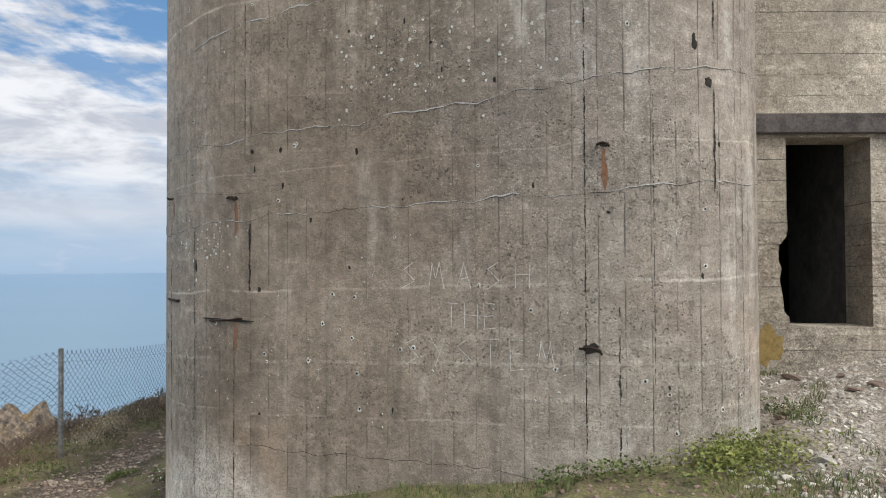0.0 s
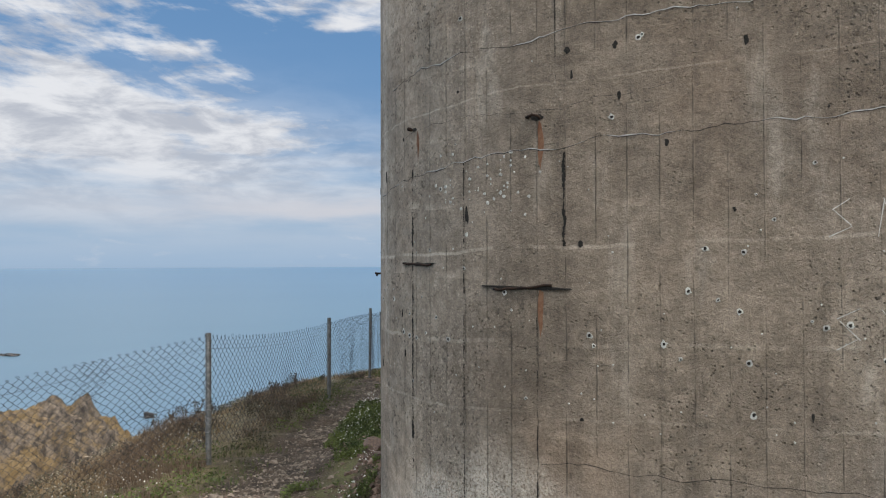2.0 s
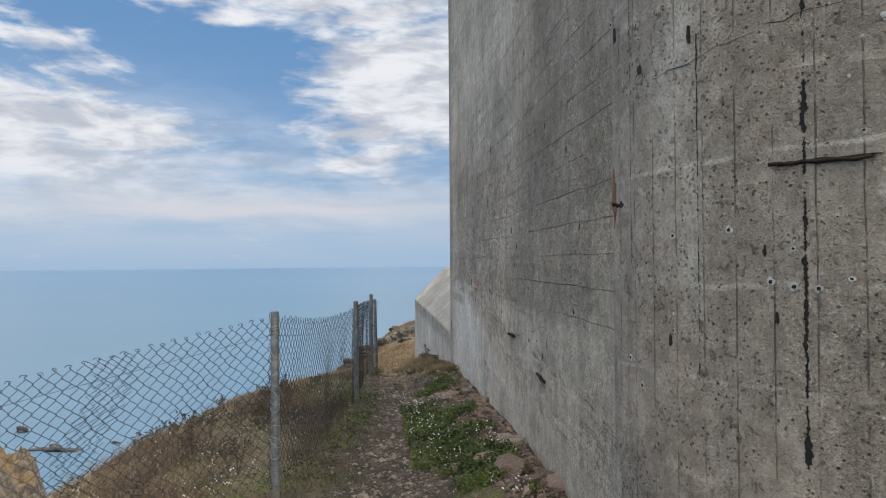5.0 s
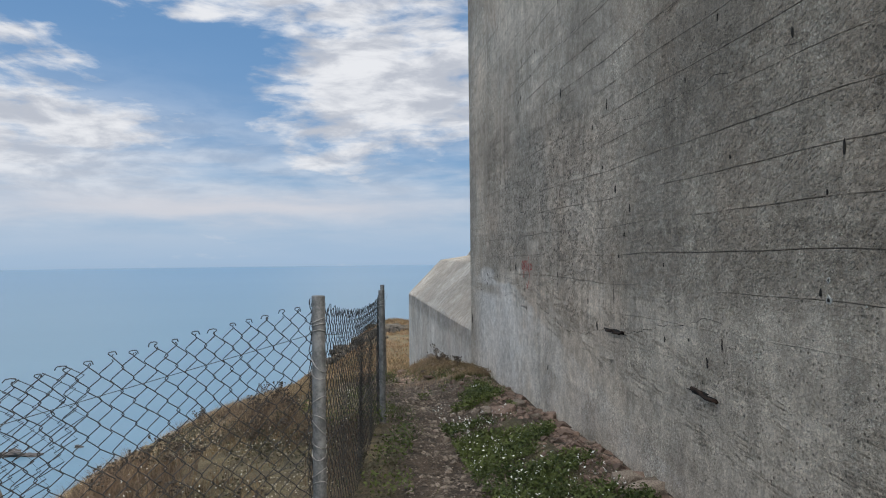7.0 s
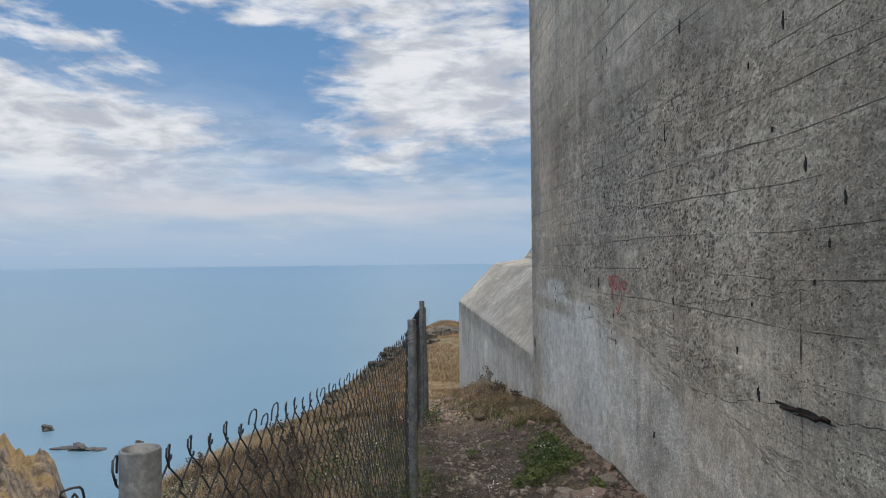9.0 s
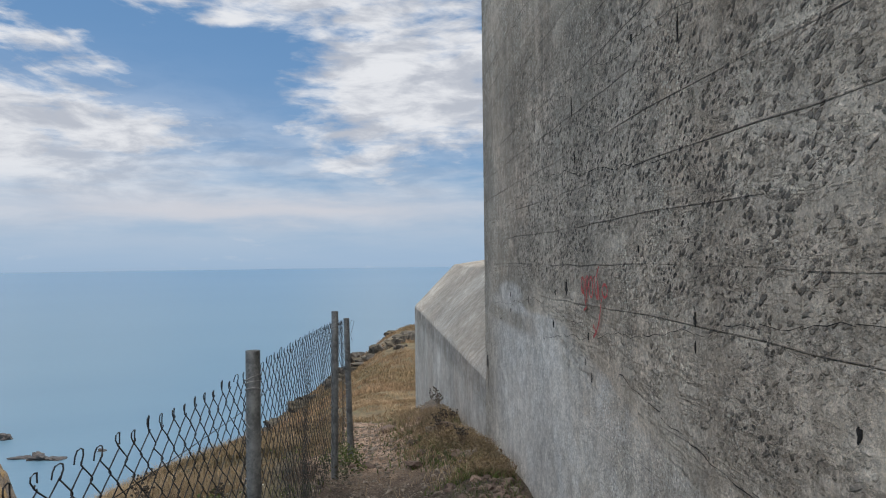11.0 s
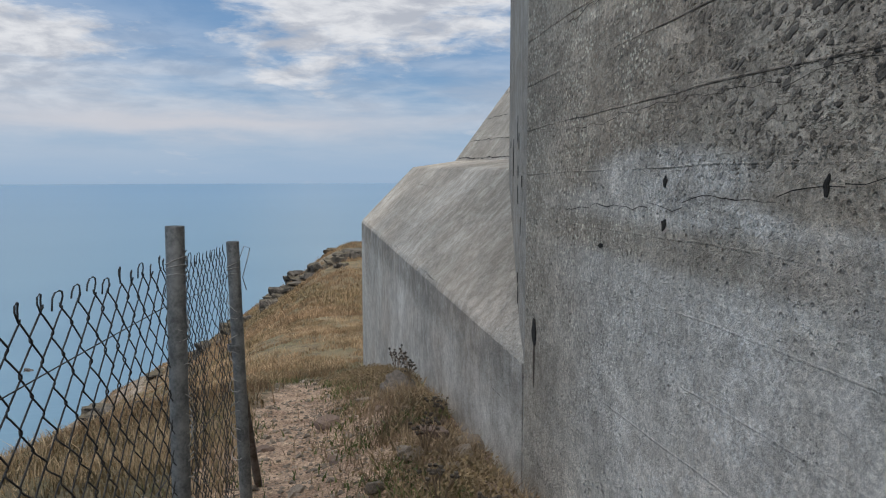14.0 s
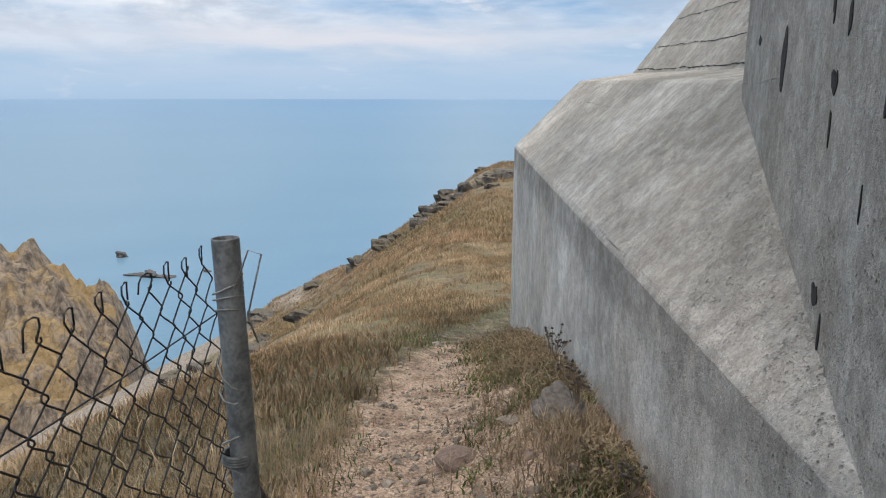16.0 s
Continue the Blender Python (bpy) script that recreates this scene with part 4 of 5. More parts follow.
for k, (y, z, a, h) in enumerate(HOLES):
    patch("spall_hole", -2.7 + 0.02 * (y - 7), y, z, a * 0.6, h * 0.6, HOLE_SHADE_AND_MARK, 3.1 * k, 0.003, points=22, ragged=0.55)
patch("spall_hole", -2.52, 16.24, 0.425, 0.032, 0.068, HOLE_SHADE_AND_MARK, 12.0, 0.0045, points=24, ragged=0.14)
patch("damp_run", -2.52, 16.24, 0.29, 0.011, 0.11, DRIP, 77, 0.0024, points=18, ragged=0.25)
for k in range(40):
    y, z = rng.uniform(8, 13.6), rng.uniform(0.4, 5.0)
    patch("spall_hole", -2.6, y, z, rng.uniform(0.004, 0.009), rng.uniform(0.008, 0.032), HOLE_SHADE_AND_MARK, 50 + k, 0.003, points=10)
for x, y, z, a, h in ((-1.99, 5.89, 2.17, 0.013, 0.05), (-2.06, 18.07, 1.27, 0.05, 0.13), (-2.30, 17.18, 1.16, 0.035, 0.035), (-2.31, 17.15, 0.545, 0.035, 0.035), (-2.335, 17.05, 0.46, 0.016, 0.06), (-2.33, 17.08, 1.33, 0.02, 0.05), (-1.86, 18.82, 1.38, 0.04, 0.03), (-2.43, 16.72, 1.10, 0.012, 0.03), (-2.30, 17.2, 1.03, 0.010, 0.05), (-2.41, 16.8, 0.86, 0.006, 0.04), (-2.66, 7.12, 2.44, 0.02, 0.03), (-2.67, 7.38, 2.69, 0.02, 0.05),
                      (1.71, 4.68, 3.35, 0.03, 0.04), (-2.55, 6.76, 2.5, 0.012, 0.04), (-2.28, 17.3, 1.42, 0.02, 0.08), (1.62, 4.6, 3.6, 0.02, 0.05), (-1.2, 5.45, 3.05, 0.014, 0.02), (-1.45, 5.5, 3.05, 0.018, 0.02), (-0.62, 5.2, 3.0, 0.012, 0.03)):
    patch("spall_hole", x, y, z, a, h, HOLE_SHADE_AND_MARK, x * 7 + y, 0.003)
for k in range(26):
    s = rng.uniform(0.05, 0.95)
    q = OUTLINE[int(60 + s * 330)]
    patch("spall_hole", q.x, q.y, rng.uniform(0.9, 4.2), rng.uniform(0.005, 0.012), rng.uniform(0.008, 0.03), HOLE_SHADE_AND_MARK, 90 + k, 0.003, points=9)


def seam(x, y, z0, z1, wide, seed):
    """An eroded upright joint between form boards: a ragged chain of pits in one strip."""
    p, out, along, owner = on_wall(x, y)
    vs, fs, r = [], [], random.Random(seed)
    z, k, last = z0, 0, None
    while z < z1:
        grow = noise.noise(Vector((z * 7.0, seed * 1.7, 0))) + 0.5 * noise.noise(Vector((z * 31.0, seed, 5)))
        half = wide * (0.22 + 0.62 * grow + r.uniform(-0.12, 0.22))
        mid = wide * (0.5 * noise.noise(Vector((z * 13.0, seed, 9))) + r.uniform(-0.12, 0.12))
        if half < wide * 0.06:
            last = None
        else:
            base = len(vs)
            vs += [p + along * (mid + sx * half * r.uniform(0.6, 1.2)) + out * 0.003 + Vector((0, 0, z)) for sx in (-1, 1)]
            if last is not None:
                fs.append((last, last + 1, base + 1, base))
            last = base
        z += r.uniform(0.004, 0.009)
    mesh_ob("eroded_seam", vs, fs, HOLE_SHADE_AND_MARK, owner)


for k, (x, y, z0, z1, wd) in enumerate(((-2.34, 6.31, 0.5, 2.5, 0.021), (-1.46, 5.53, 1.98, 2.52, 0.018), (0.92, 4.62, 0.6, 4.6, 0.010), (1.13, 4.56, 0.7, 1.9, 0.012), (1.78, 4.62, 2.6, 4.6, 0.012), (-1.62, 5.6, 0.3, 1.6, 0.007),
                                         (-2.02, 5.89, 0.4, 2.5, 0.010), (-1.52, 5.55, 2.9, 4.6, 0.006), (2.0, 4.8, 1.1, 4.6, 0.006), (-2.66, 7.2, 1.5, 3.8, 0.008), (-2.55, 6.72, 1.0, 2.5, 0.007), (1.35, 4.54, 1.2, 3.3, 0.006), (-2.6, 10.45, 0.6, 1.3, 0.006), (2.27, 5.15, 1.2, 4.5, 0.007))):
    seam(x, y, z0, z1, wd, 11 + k)


def crack(line, wide, seed, lip=False):
    """A long ragged crack along the wall: (x, y, z) way points."""
    r = random.Random(seed)
    vs, fs, owner = [], [], None
    pts = []
    for (x0, y0, z0), (x1, y1, z1) in zip(line, line[1:]):
        n = max(2, int(math.hypot(x1 - x0, y1 - y0) / 0.04))
        pts += [(x0 + (x1 - x0) * i / n, y0 + (y1 - y0) * i / n, z0 + (z1 - z0) * i / n) for i in range(n)]
    dz = 0.0
    for i, (x, y, z) in enumerate(pts):
        p, out, along, owner = on_wall(x, y)
        dz = dz * 0.86 + r.uniform(-0.012, 0.012)
        ww = 0.44 * wide * max(0.06, 0.55 + 0.9 * noise.noise(Vector((i * 0.33, seed, 0))))
        c = p + out * 0.0035 + Vector((0, 0, z + dz))
        vs += [c + Vector((0, 0, ww)), c - Vector((0, 0, ww))]
    fs = [(2 * i, 2 * i + 1, 2 * i + 3, 2 * i + 2) for i in range(len(pts) - 1)]
    mesh_ob("crack", vs, fs, HOLE_SHADE_AND_MARK, owner)
    if lip:
        lv, lf = [], []
        for i in range(len(pts)):
            p, out, along, owner = on_wall(*pts[i][:2])
            h = max(0.0, 0.011 * (0.35 + noise.noise(Vector((i * 0.21, seed + 3.3, 0)))))
            lv += [vs[2 * i] + out * 0.0005, vs[2 * i] + out * 0.0005 + Vector((0, 0, h))]
        lf = [(2 * i, 2 * i + 1, 2 * i + 3, 2 * i + 2) for i in range(len(pts) - 1)]
        mesh_ob("lime_lip", lv, lf, LIME, owner, "pale lime lip along the joint")


for k, (line, wd) in enumerate(((((-2.66, 7.0, 2.38), (-2.3, 6.3, 2.46), (-1.6, 5.57, 2.52), (-0.1, 5.0, 2.60), (1.2, 4.55, 2.66), (2.3, 5.2, 2.74)), 0.006),
                                 (((-2.5, 6.6, 3.1), (-1.5, 5.54, 3.17), (-0.1, 5.0, 3.25), (0.9, 4.64, 3.36), (2.3, 5.2, 3.5)), 0.006),
                                 (((-2.0, 5.9, 3.95), (-0.5, 5.15, 4.2), (1.2, 4.55, 4.3)), 0.004), (((-1.6, 5.57, 0.78), (-0.3, 5.07, 0.80), (0.9, 4.64, 0.78)), 0.006),
                                 (((-2.4, 6.4, 2.72), (-1.6, 5.57, 2.76), (-0.9, 5.3, 2.80)), 0.003), (((-2.66, 9.0, 1.0), (-2.64, 10.2, 0.82), (-2.6, 11.5, 0.72), (-2.58, 12.6, 0.9)), 0.005),
                                 (((-2.66, 8.3, 2.2), (-2.6, 11.6, 2.24), (-2.55, 13.6, 2.3)), 0.004), (((-2.66, 7.9, 3.1), (-2.6, 12, 3.2), (-2.52, 15.8, 3.1)), 0.005), (((-2.6, 12.0, 1.75), (-2.55, 14.0, 1.9), (-2.52, 15.9, 1.72)), 0.006),
                                 (((-2.62, 10.4, 1.3), (-2.6, 12.5, 1.05), (-2.55, 14.0, 0.9)), 0.004), (((-2.6, 12.6, 1.0), (-2.56, 14.2, 1.12), (-2.52, 15.9, 0.98)), 0.004), (((-2.62, 9.4, 2.75), (-2.58, 12.2, 2.7)), 0.004),
                                 (((-2.56, 13.4, 1.35), (-2.52, 15.9, 1.3)), 0.003))):
    crack(line, wd, 31 + k, k in (0, 1, 2))

# rust runs, bars and hooks cast into the round wall
for k, (x, y, z, a, h) in enumerate(((-1.60, 5.60, 2.55, 0.022, 0.10), (-1.60, 5.58, 1.62, 0.020, 0.10), (-2.27, 6.27, 2.66, 0.018, 0.07), (1.05, 4.58, 2.80, 0.020, 0.11), (-2.69, 7.40, 1.86, 0.028, 0.13))):
    patch("rust_run", x, y, z, a, h, STAIN, 5.3 * k, 0.002, drip=0.4)


def wall_iron(name, ends, radius, label, wobble=0.008, seed=1):
    """A rusted bar on the wall, its spalled groove a dark shade patch."""
    r = random.Random(seed)
    thing_pts = []
    (x0, y0, z0), (x1, y1, z1) = ends
    for i in range(9):
        t = i / 8
        p, out, along, owner = on_wall(x0 + (x1 - x0) * t, y0 + (y1 - y0) * t)
        thing_pts.append(p + out * (radius * 0.6 + r.uniform(0, wobble)) + Vector((0, 0, z0 + (z1 - z0) * t + r.uniform(-wobble, wobble))))
    vs, fs = tubes([thing_pts], radius, 7)
    ob = mesh_ob(name, vs, fs, RUST, smooth=True)
    tagged(ob, label, "iron bar", "rusted iron in the wall")
    p, out, along, owner = on_wall((x0 + x1) / 2, (y0 + y1) / 2)
    patch("spall_groove", (x0 + x1) / 2, (y0 + y1) / 2, (z0 + z1) / 2, math.hypot(x1 - x0, y1 - y0) * 0.56, 0.012, HOLE_SHADE_AND_MARK, seed, 0.002, points=26, ragged=0.6)


wall_iron("iron_bar", ((-1.83, 5.77, 1.735), (-1.53, 5.56, 1.765)), 0.0075, "rusted reinforcing bar laid bare in the concrete", 0.006, 2)
wall_iron("iron_bar", ((-2.42, 6.40, 1.885), (-2.18, 6.13, 1.875)), 0.0075, "rusted reinforcing bar in a spalled groove", 0.006, 3)
wall_iron("iron_bar", ((-2.63, 10.60, 0.815), (-2.63, 10.23, 0.815)), 0.008, "rusted bar end in a ragged hole", 0.012, 4)
wall_iron("iron_bar", ((-2.66, 9.3, 0.62), (-2.66, 9.02, 0.6)), 0.010, "rusted bar stub in a ragged hole", 0.010, 5)


def hook(x, y, z, size, seed, label):
    p, out, along, owner = on_wall(x, y)
    c = p + Vector((0, 0, z))
    line = [c + along * (size * 1.0) - out * 0.02, c + along * size * 0.9 + out * 0.03, c + along * size * 0.1 + out * 0.045 + Vector((0, 0, size * 0.15)), c - along * size * 0.6 + out * 0.04 + Vector((0, 0, -size * 0.05)), c - along * size * 0.75 + out * 0.03 - Vector((0, 0, size * 0.4))]
    vs, fs = tubes([line], 0.008, 7)
    ob = mesh_ob("iron_hook", vs, fs, RUST, smooth=True)
    tagged(ob, label, "hook", "rusted iron in the wall")
    patch("spall_hole", x, y, z, size * 0.75, size * 0.4, HOLE_SHADE_AND_MARK, seed, 0.002, points=18)


hook(-1.62, 5.58, 2.70, 0.05, 1, "short rusted iron stub with a rust run")
hook(-2.30, 6.31, 2.76, 0.035, 2, "small rusted iron stub in the concrete")
hook(1.05, 4.58, 2.94, 0.045, 3, "rusted iron stub weeping rust")
hook(0.96, 4.60, 1.63, 0.085, 4, "bent rusted iron ring in the concrete")
hook(-2.65, 7.32, 1.80, 0.04, 5, "bent rusted wire hook on the concrete")

# lichens: pale rosettes, some with a dark eye
for k in range(250):
    s = rng.random()
    q = OUTLINE[int(70 + s * 330)]
    z = rng.choice((rng.uniform(0.9, 2.4), rng.uniform(0.9, 4.4), rng.uniform(1.0, 1.8)))
    r = rng.choice((0.004, 0.005, 0.006, 0.008, 0.012, 0.018))
    patch("lichen", q.x, q.y, z, r, r, LICHEN, 200 + k, 0.0025, points=9)
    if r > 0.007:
        patch("lichen_eye", q.x, q.y, z, r * 0.5, r * 0.5, HOLE_SHADE_AND_MARK, 500 + k, 0.0045, points=8)
for k in range(60):
    x = rng.gauss(-1.9, 0.16)
    patch("lichen", x, 5.85 - (x + 1.9) * 0.9, rng.gauss(2.33, 0.10), *([rng.uniform(0.003, 0.013)] * 2), LICHEN, 700 + k, 0.0025, points=9)
for k in range(90):
    x = rng.uniform(-0.8, 0.9)
    patch("lichen", x, 5.2 - 0.36 * (x + 0.7), rng.gauss(3.65, 0.18), *([rng.uniform(0.003, 0.014)] * 2), LICHEN, 800 + k, 0.0025, points=9)
ol = [(3.06 + 0.13 * math.cos(t * 0.4) * (1 + 0.4 * math.sin(t * 2.7)), DY - 0.004, 1.40 + 0.17 * math.sin(t * 0.4) * (1 + 0.3 * math.sin(t * 1.9))) for t in range(16)]
mesh_ob("orange_lichen", ol, [tuple(range(16))], ORANGE_LICHEN, bpy.data.objects["wall_door"], "orange lichen crust")

# scratched letters
GLYPHS = {"T": (((0, 1), (1, 1)), ((0.5, 1), (0.5, 0))), "H": (((0, 1), (0, 0)), ((1, 1), (1, 0)), ((0, 0.55), (1, 0.55))), "E": (((0, 1), (0, 0)), ((0, 1), (0.8, 1)), ((0, 0.5), (0.7, 0.55)), ((0, 0), (0.9, 0.05))),
          "S": (((0.9, 1), (0.1, 0.75)), ((0.1, 0.75), (0.9, 0.3)), ((0.9, 0.3), (0.0, 0.0))), "Y": (((0, 1), (0.5, 0.5)), ((1, 1), (0.3, 0))), "A": (((0, 0), (0.5, 1)), ((0.5, 1), (1, 0)), ((0.2, 0.4), (0.8, 0.45))), "M": (((0, 0), (0.2, 1)), ((0.2, 1), (0.5, 0.4)), ((0.5, 0.4), (0.75, 1)), ((0.75, 1), (1.05, 0)))}
SCRATCHES = []


def scratch_word(text, s0, z0, size, gap, tilt):
    for c in text:
        for (a0, b0), (a1, b1) in GLYPHS[c]:
            j = [rng.uniform(-0.006, 0.006) for _ in range(4)]
            SCRATCHES.append((s0 + a0 * size * 0.55 + j[0], z0 + b0 * size + j[1], s0 + a1 * size * 0.55 + j[2], z0 + b1 * size + j[3]))
        s0 += gap
        z0 += tilt


scratch_word("THE", -1.70, 1.74, 0.17, 0.14, 0.0)
scratch_word("SYSTEM", -2.0, 1.47, 0.20, 0.19, 0.0)
scratch_word("SMASH", -2.02, 2.01, 0.18, 0.205, 0.0)
sv2, sf2 = [], []
ALONG, OUTW = Vector((0.938, -0.347, 0)), Vector((-0.347, -0.938, 0))
for s0, z0, s1, z1 in SCRATCHES:
    p0, p1 = ALONG * s0 + OUTW * (-4.66 + 0.004) + Vector((0, 0, z0)), ALONG * s1 + OUTW * (-4.66 + 0.004) + Vector((0, 0, z1))
    d2 = (p1 - p0).normalized()
    e2 = d2.cross(OUTW) * 0.0026
    base = len(sv2)
    sv2 += [p0 - e2 * 0.5, p1 - e2, p1 + e2, p0 + e2 * 0.5]
    sf2.append((base, base + 1, base + 2, base + 3))
mesh_ob("scratched_writing", sv2, sf2, plain_material("scratched_cement", (0.40, 0.385, 0.355), (0.62, 0.60, 0.56), 60, 0.95, bump=0.0), WALLS["wall_round"], "pale scratched letters in the concrete")


# red spray marks: loops and strokes in the plane of the wall (distance along y, height)
def spray(strokes, wide):
    root = None
    for k, pts in enumerate(strokes):
        vs, fs = [], []
        fine = []
        for (y0, z0), (y1, z1) in zip(pts, pts[1:]):
            fine += [(y0 + (y1 - y0) * i / 6, z0 + (z1 - z0) * i / 6) for i in range(6)]
        fine.append(pts[-1])
        for i, (y, z) in enumerate(fine):
            a, b2 = fine[max(i - 1, 0)], fine[min(i + 1, len(fine) - 1)]
            d2 = Vector((b2[0] - a[0], b2[1] - a[1])).normalized()
            n2 = Vector((-d2.y, d2.x)) * wide * (0.75 + 0.5 * noise.noise(Vector((i * 0.5, k * 3.1, 0))))
            for s2 in (-1, 1):
                yy, zz = y + s2 * n2.x, z + s2 * n2.y
                p, out, along, owner = on_wall(-2.6, yy)
                q = Vector((-2.70 + 0.02127 * (yy - 7.43), yy, zz)) + out * (0.004 + 0.0006 * k)
                vs.append(q)
        fs = [(2 * i, 2 * i + 1, 2 * i + 3, 2 * i + 2) for i in range(len(fine) - 1)]
        ob = mesh_ob("paint_stroke", vs, fs, PAINT, root)
        if root is None:
            root = ob
    root.name = "graffiti"
    tagged(root, "red spray-painted scrawl with a drooping arrow on concrete", "graffiti")


def loop(y, z, a, h):
    return [(y + a * math.cos(t * math.pi / 5), z + h * math.sin(t * math.pi / 5)) for t in range(11)]


spray(((*loop(13.06, 1.25, 0.028, 0.04), (13.03, 1.20), (13.0, 1.14), (13.045, 1.125)), ((13.015, 1.285), (13.0, 1.24), (12.985, 1.17)), loop(12.98, 1.265, 0.022, 0.032), loop(12.915, 1.245, 0.032, 0.05),
       ((12.86, 1.30), (12.84, 1.22), (12.815, 1.19), (12.805, 1.28), (12.785, 1.19)), ((12.83, 1.29), (12.80, 1.33), (12.785, 1.345)), loop(12.70, 1.235, 0.038, 0.03),
       ((12.745, 1.20), (12.765, 1.14), (12.79, 1.08), (12.83, 1.035)), ((12.88, 1.065), (12.83, 1.035), (12.875, 1.005))), 0.0082)

# ---- fence ----
POSTS = ((-7.0, 6.9, 0.78, -1.35), (-4.62, 8.73, 1.18, -0.30), (-4.12, 12.40, 1.04, -0.45), (-3.91, 15.43, 0.98, -0.75), (-3.84, 16.48, 0.84, -0.90))


def post_mesh(h, r=0.028, wall=0.004, sides=20):
    bm = bmesh.new()
    prof = [(r, 0), (r, h - 0.003), (r - 0.001, h), (r - wall, h), (r - wall, h - 0.08), (0.0, h - 0.08)]
    rings2 = []
    for rr, z in prof[:-1]:
        rings2.append([bm.verts.new((rr * math.cos(2 * math.pi * s / sides), rr * math.sin(2 * math.pi * s / sides), z)) for s in range(sides)])
    for a, b2 in zip(rings2, rings2[1:]):
        for s in range(sides):
            f = bm.faces.new((a[s], a[(s + 1) % sides], b2[(s + 1) % sides], b2[s]))
            f.smooth = True
    bm.faces.new(rings2[-1])
    return bm


fence = empty("fence", pose(-4.62, 8.73, 0))
tagged(fence, "leaning chain-link fence on galvanised tube posts", "fence")
fence_inv = fence.matrix_basis.inverted()


def fence_part(name, vs, fs, mat, label="", smooth=True):
    return mesh_ob(name, [fence_inv @ Vector(v) for v in vs], fs, mat, fence, label, smooth)


for k, (x, y, zt, zb) in enumerate(POSTS):
    ob = part("post", post_mesh(zt - zb), ZINC, fence)
    lean = ((0, 0), (0.4, -0.3), (-0.6, 0.5), (0.5, 0.8), (-1.2, 0.6))[k]
    ob.matrix_basis = fence_inv @ pose(x, y, zt, lean[0], lean[1], 30 * k) @ Matrix.Translation((0, 0, zb - zt))
vs, fs = tubes([[(-3.84, 16.48, 0.33), (-3.80, 17.20, -0.62), (-3.795, 17.32, -0.78)]], 0.021, 12)
fence_part("brace", vs, fs, plain_material("rusty_brace_tube", (0.045, 0.03, 0.022), (0.16, 0.14, 0.125), 10, 0.7, 0.3), "rusty slanting brace tube")
DROP = (0.12, 0.05, 0.12, 0.13, 0.05)
PITCH, RISE = (0.0375, 0.043, 0.045, 0.036), (0.040, 0.046, 0.048, 0.040)
SAG = (0.0, 0.065, -0.015, 0.01)
frng = random.Random(9)
for k in range(4):
    x0, y0, t0, b0 = POSTS[k]
    x1, y1, t1, b1 = POSTS[k + 1]
    a, b2 = Vector((x0, y0, 0)), Vector((x1, y1, 0))
    d2 = (b2 - a).normalized()
    side = Vector((d2.y, -d2.x, 0))
    if side.x > 0:
        side = -side
    length = (b2 - a).length
    n = int(length / PITCH[k])
    lines, hooks = [], []
    for i in range(n):
        s0, s1 = i * length / n, (i + 1) * length / n
        f = (i + 0.5) / n
        top = (t0 - DROP[k]) * (1 - f) + (t1 - DROP[k + 1]) * f
        top -= SAG[k] * math.sin(math.pi * f) + 0.006 * math.sin(i * 1.7)
        foot = max(float(ground_z(a.x + d2.x * s0, a.y + d2.y * s0)) - 0.03, top - 1.15)
        bulge = 0.014 * math.sin(f * 9 + k) + 0.006 * math.sin(f * 23)
        pts, j, z = [], i % 2, top
        while z > foot:
            # each bend laps over its neighbour's, so that the wires hook into one another
            s, lap = ((s0, -1) if j % 2 == 0 else (s1, 1)), 0.0042
            s, turn = s
            jit = frng.uniform(-0.003, 0.003)
            skew = 0.012 * math.sin(f * 31 + (top - z) * 9) * min(1, (top - z) * 3)
            for dz, dl, dn in ((0.0065, -0.2, -0.0026), (0.0, 1.0, 0.0), (-0.0065, -0.2, 0.0026)):
                off = side * (0.034 + turn * dn + bulge * min(1, (top - z) * 2))
                p = a + d2 * (s + turn * lap * dl + jit + skew) + off
                pts.append((p.x, p.y, z + dz + 0.4 * jit))
            z -= RISE[k]
            j += 1
        if len(pts) > 2:
            lines.append(pts)
            if i % 2 == 0:
                # the cut ends are bent over the top into a narrow loop
                p0, up, h = Vector(pts[1]), Vector((0, 0, 1)), frng.uniform(0.030, 0.042) * (0.42 if k == 0 else 1.0)
                e = d2 * (0.0155 + frng.uniform(-0.003, 0.004)) * (-1 if frng.random() < 0.3 else 1)
                tail = frng.uniform(-0.3, 0.35)
                hooks.append([p0, p0 - e * 0.75 + up * h * 0.55, p0 - e * 0.65 + up * h * 0.88, p0 + up * h, p0 + e * 0.75 + up * h * 0.92 + side * 0.003, p0 + e + up * h * 0.6 + side * 0.006, p0 + e * 1.15 + up * h * tail + side * 0.007])
    vs, fs = tubes(lines + hooks, 0.0016 if k == 3 else 0.0019, 5)
    fence_part("chain_link_panel", vs, fs, WIRE)["kind"] = "stuff"
    if k == 0:
        fold = []
        for i in range(7):
            c = length - 1.16 + 0.036 * i
            pts = []
            for j in range(24):
                q = a + d2 * (c + (0.026 if (i + j) % 2 else -0.026) - 0.0085 * j + 0.05 * math.sin(j * 0.3)) + side * (0.05 + 0.02 * math.sin(i))
                top = (t0 - DROP[0]) + (t1 - DROP[1] - t0 + DROP[0]) * (c / length) + 0.01
                pts.append((q.x, q.y, top - 0.034 * j))
            fold.append(pts)
        vs, fs = tubes(fold, 0.0018, 5)
        fence_part("doubled_mesh", vs, fs, WIRE, "crumpled doubled strip of wire mesh")["kind"] = "stuff"
    strain = []
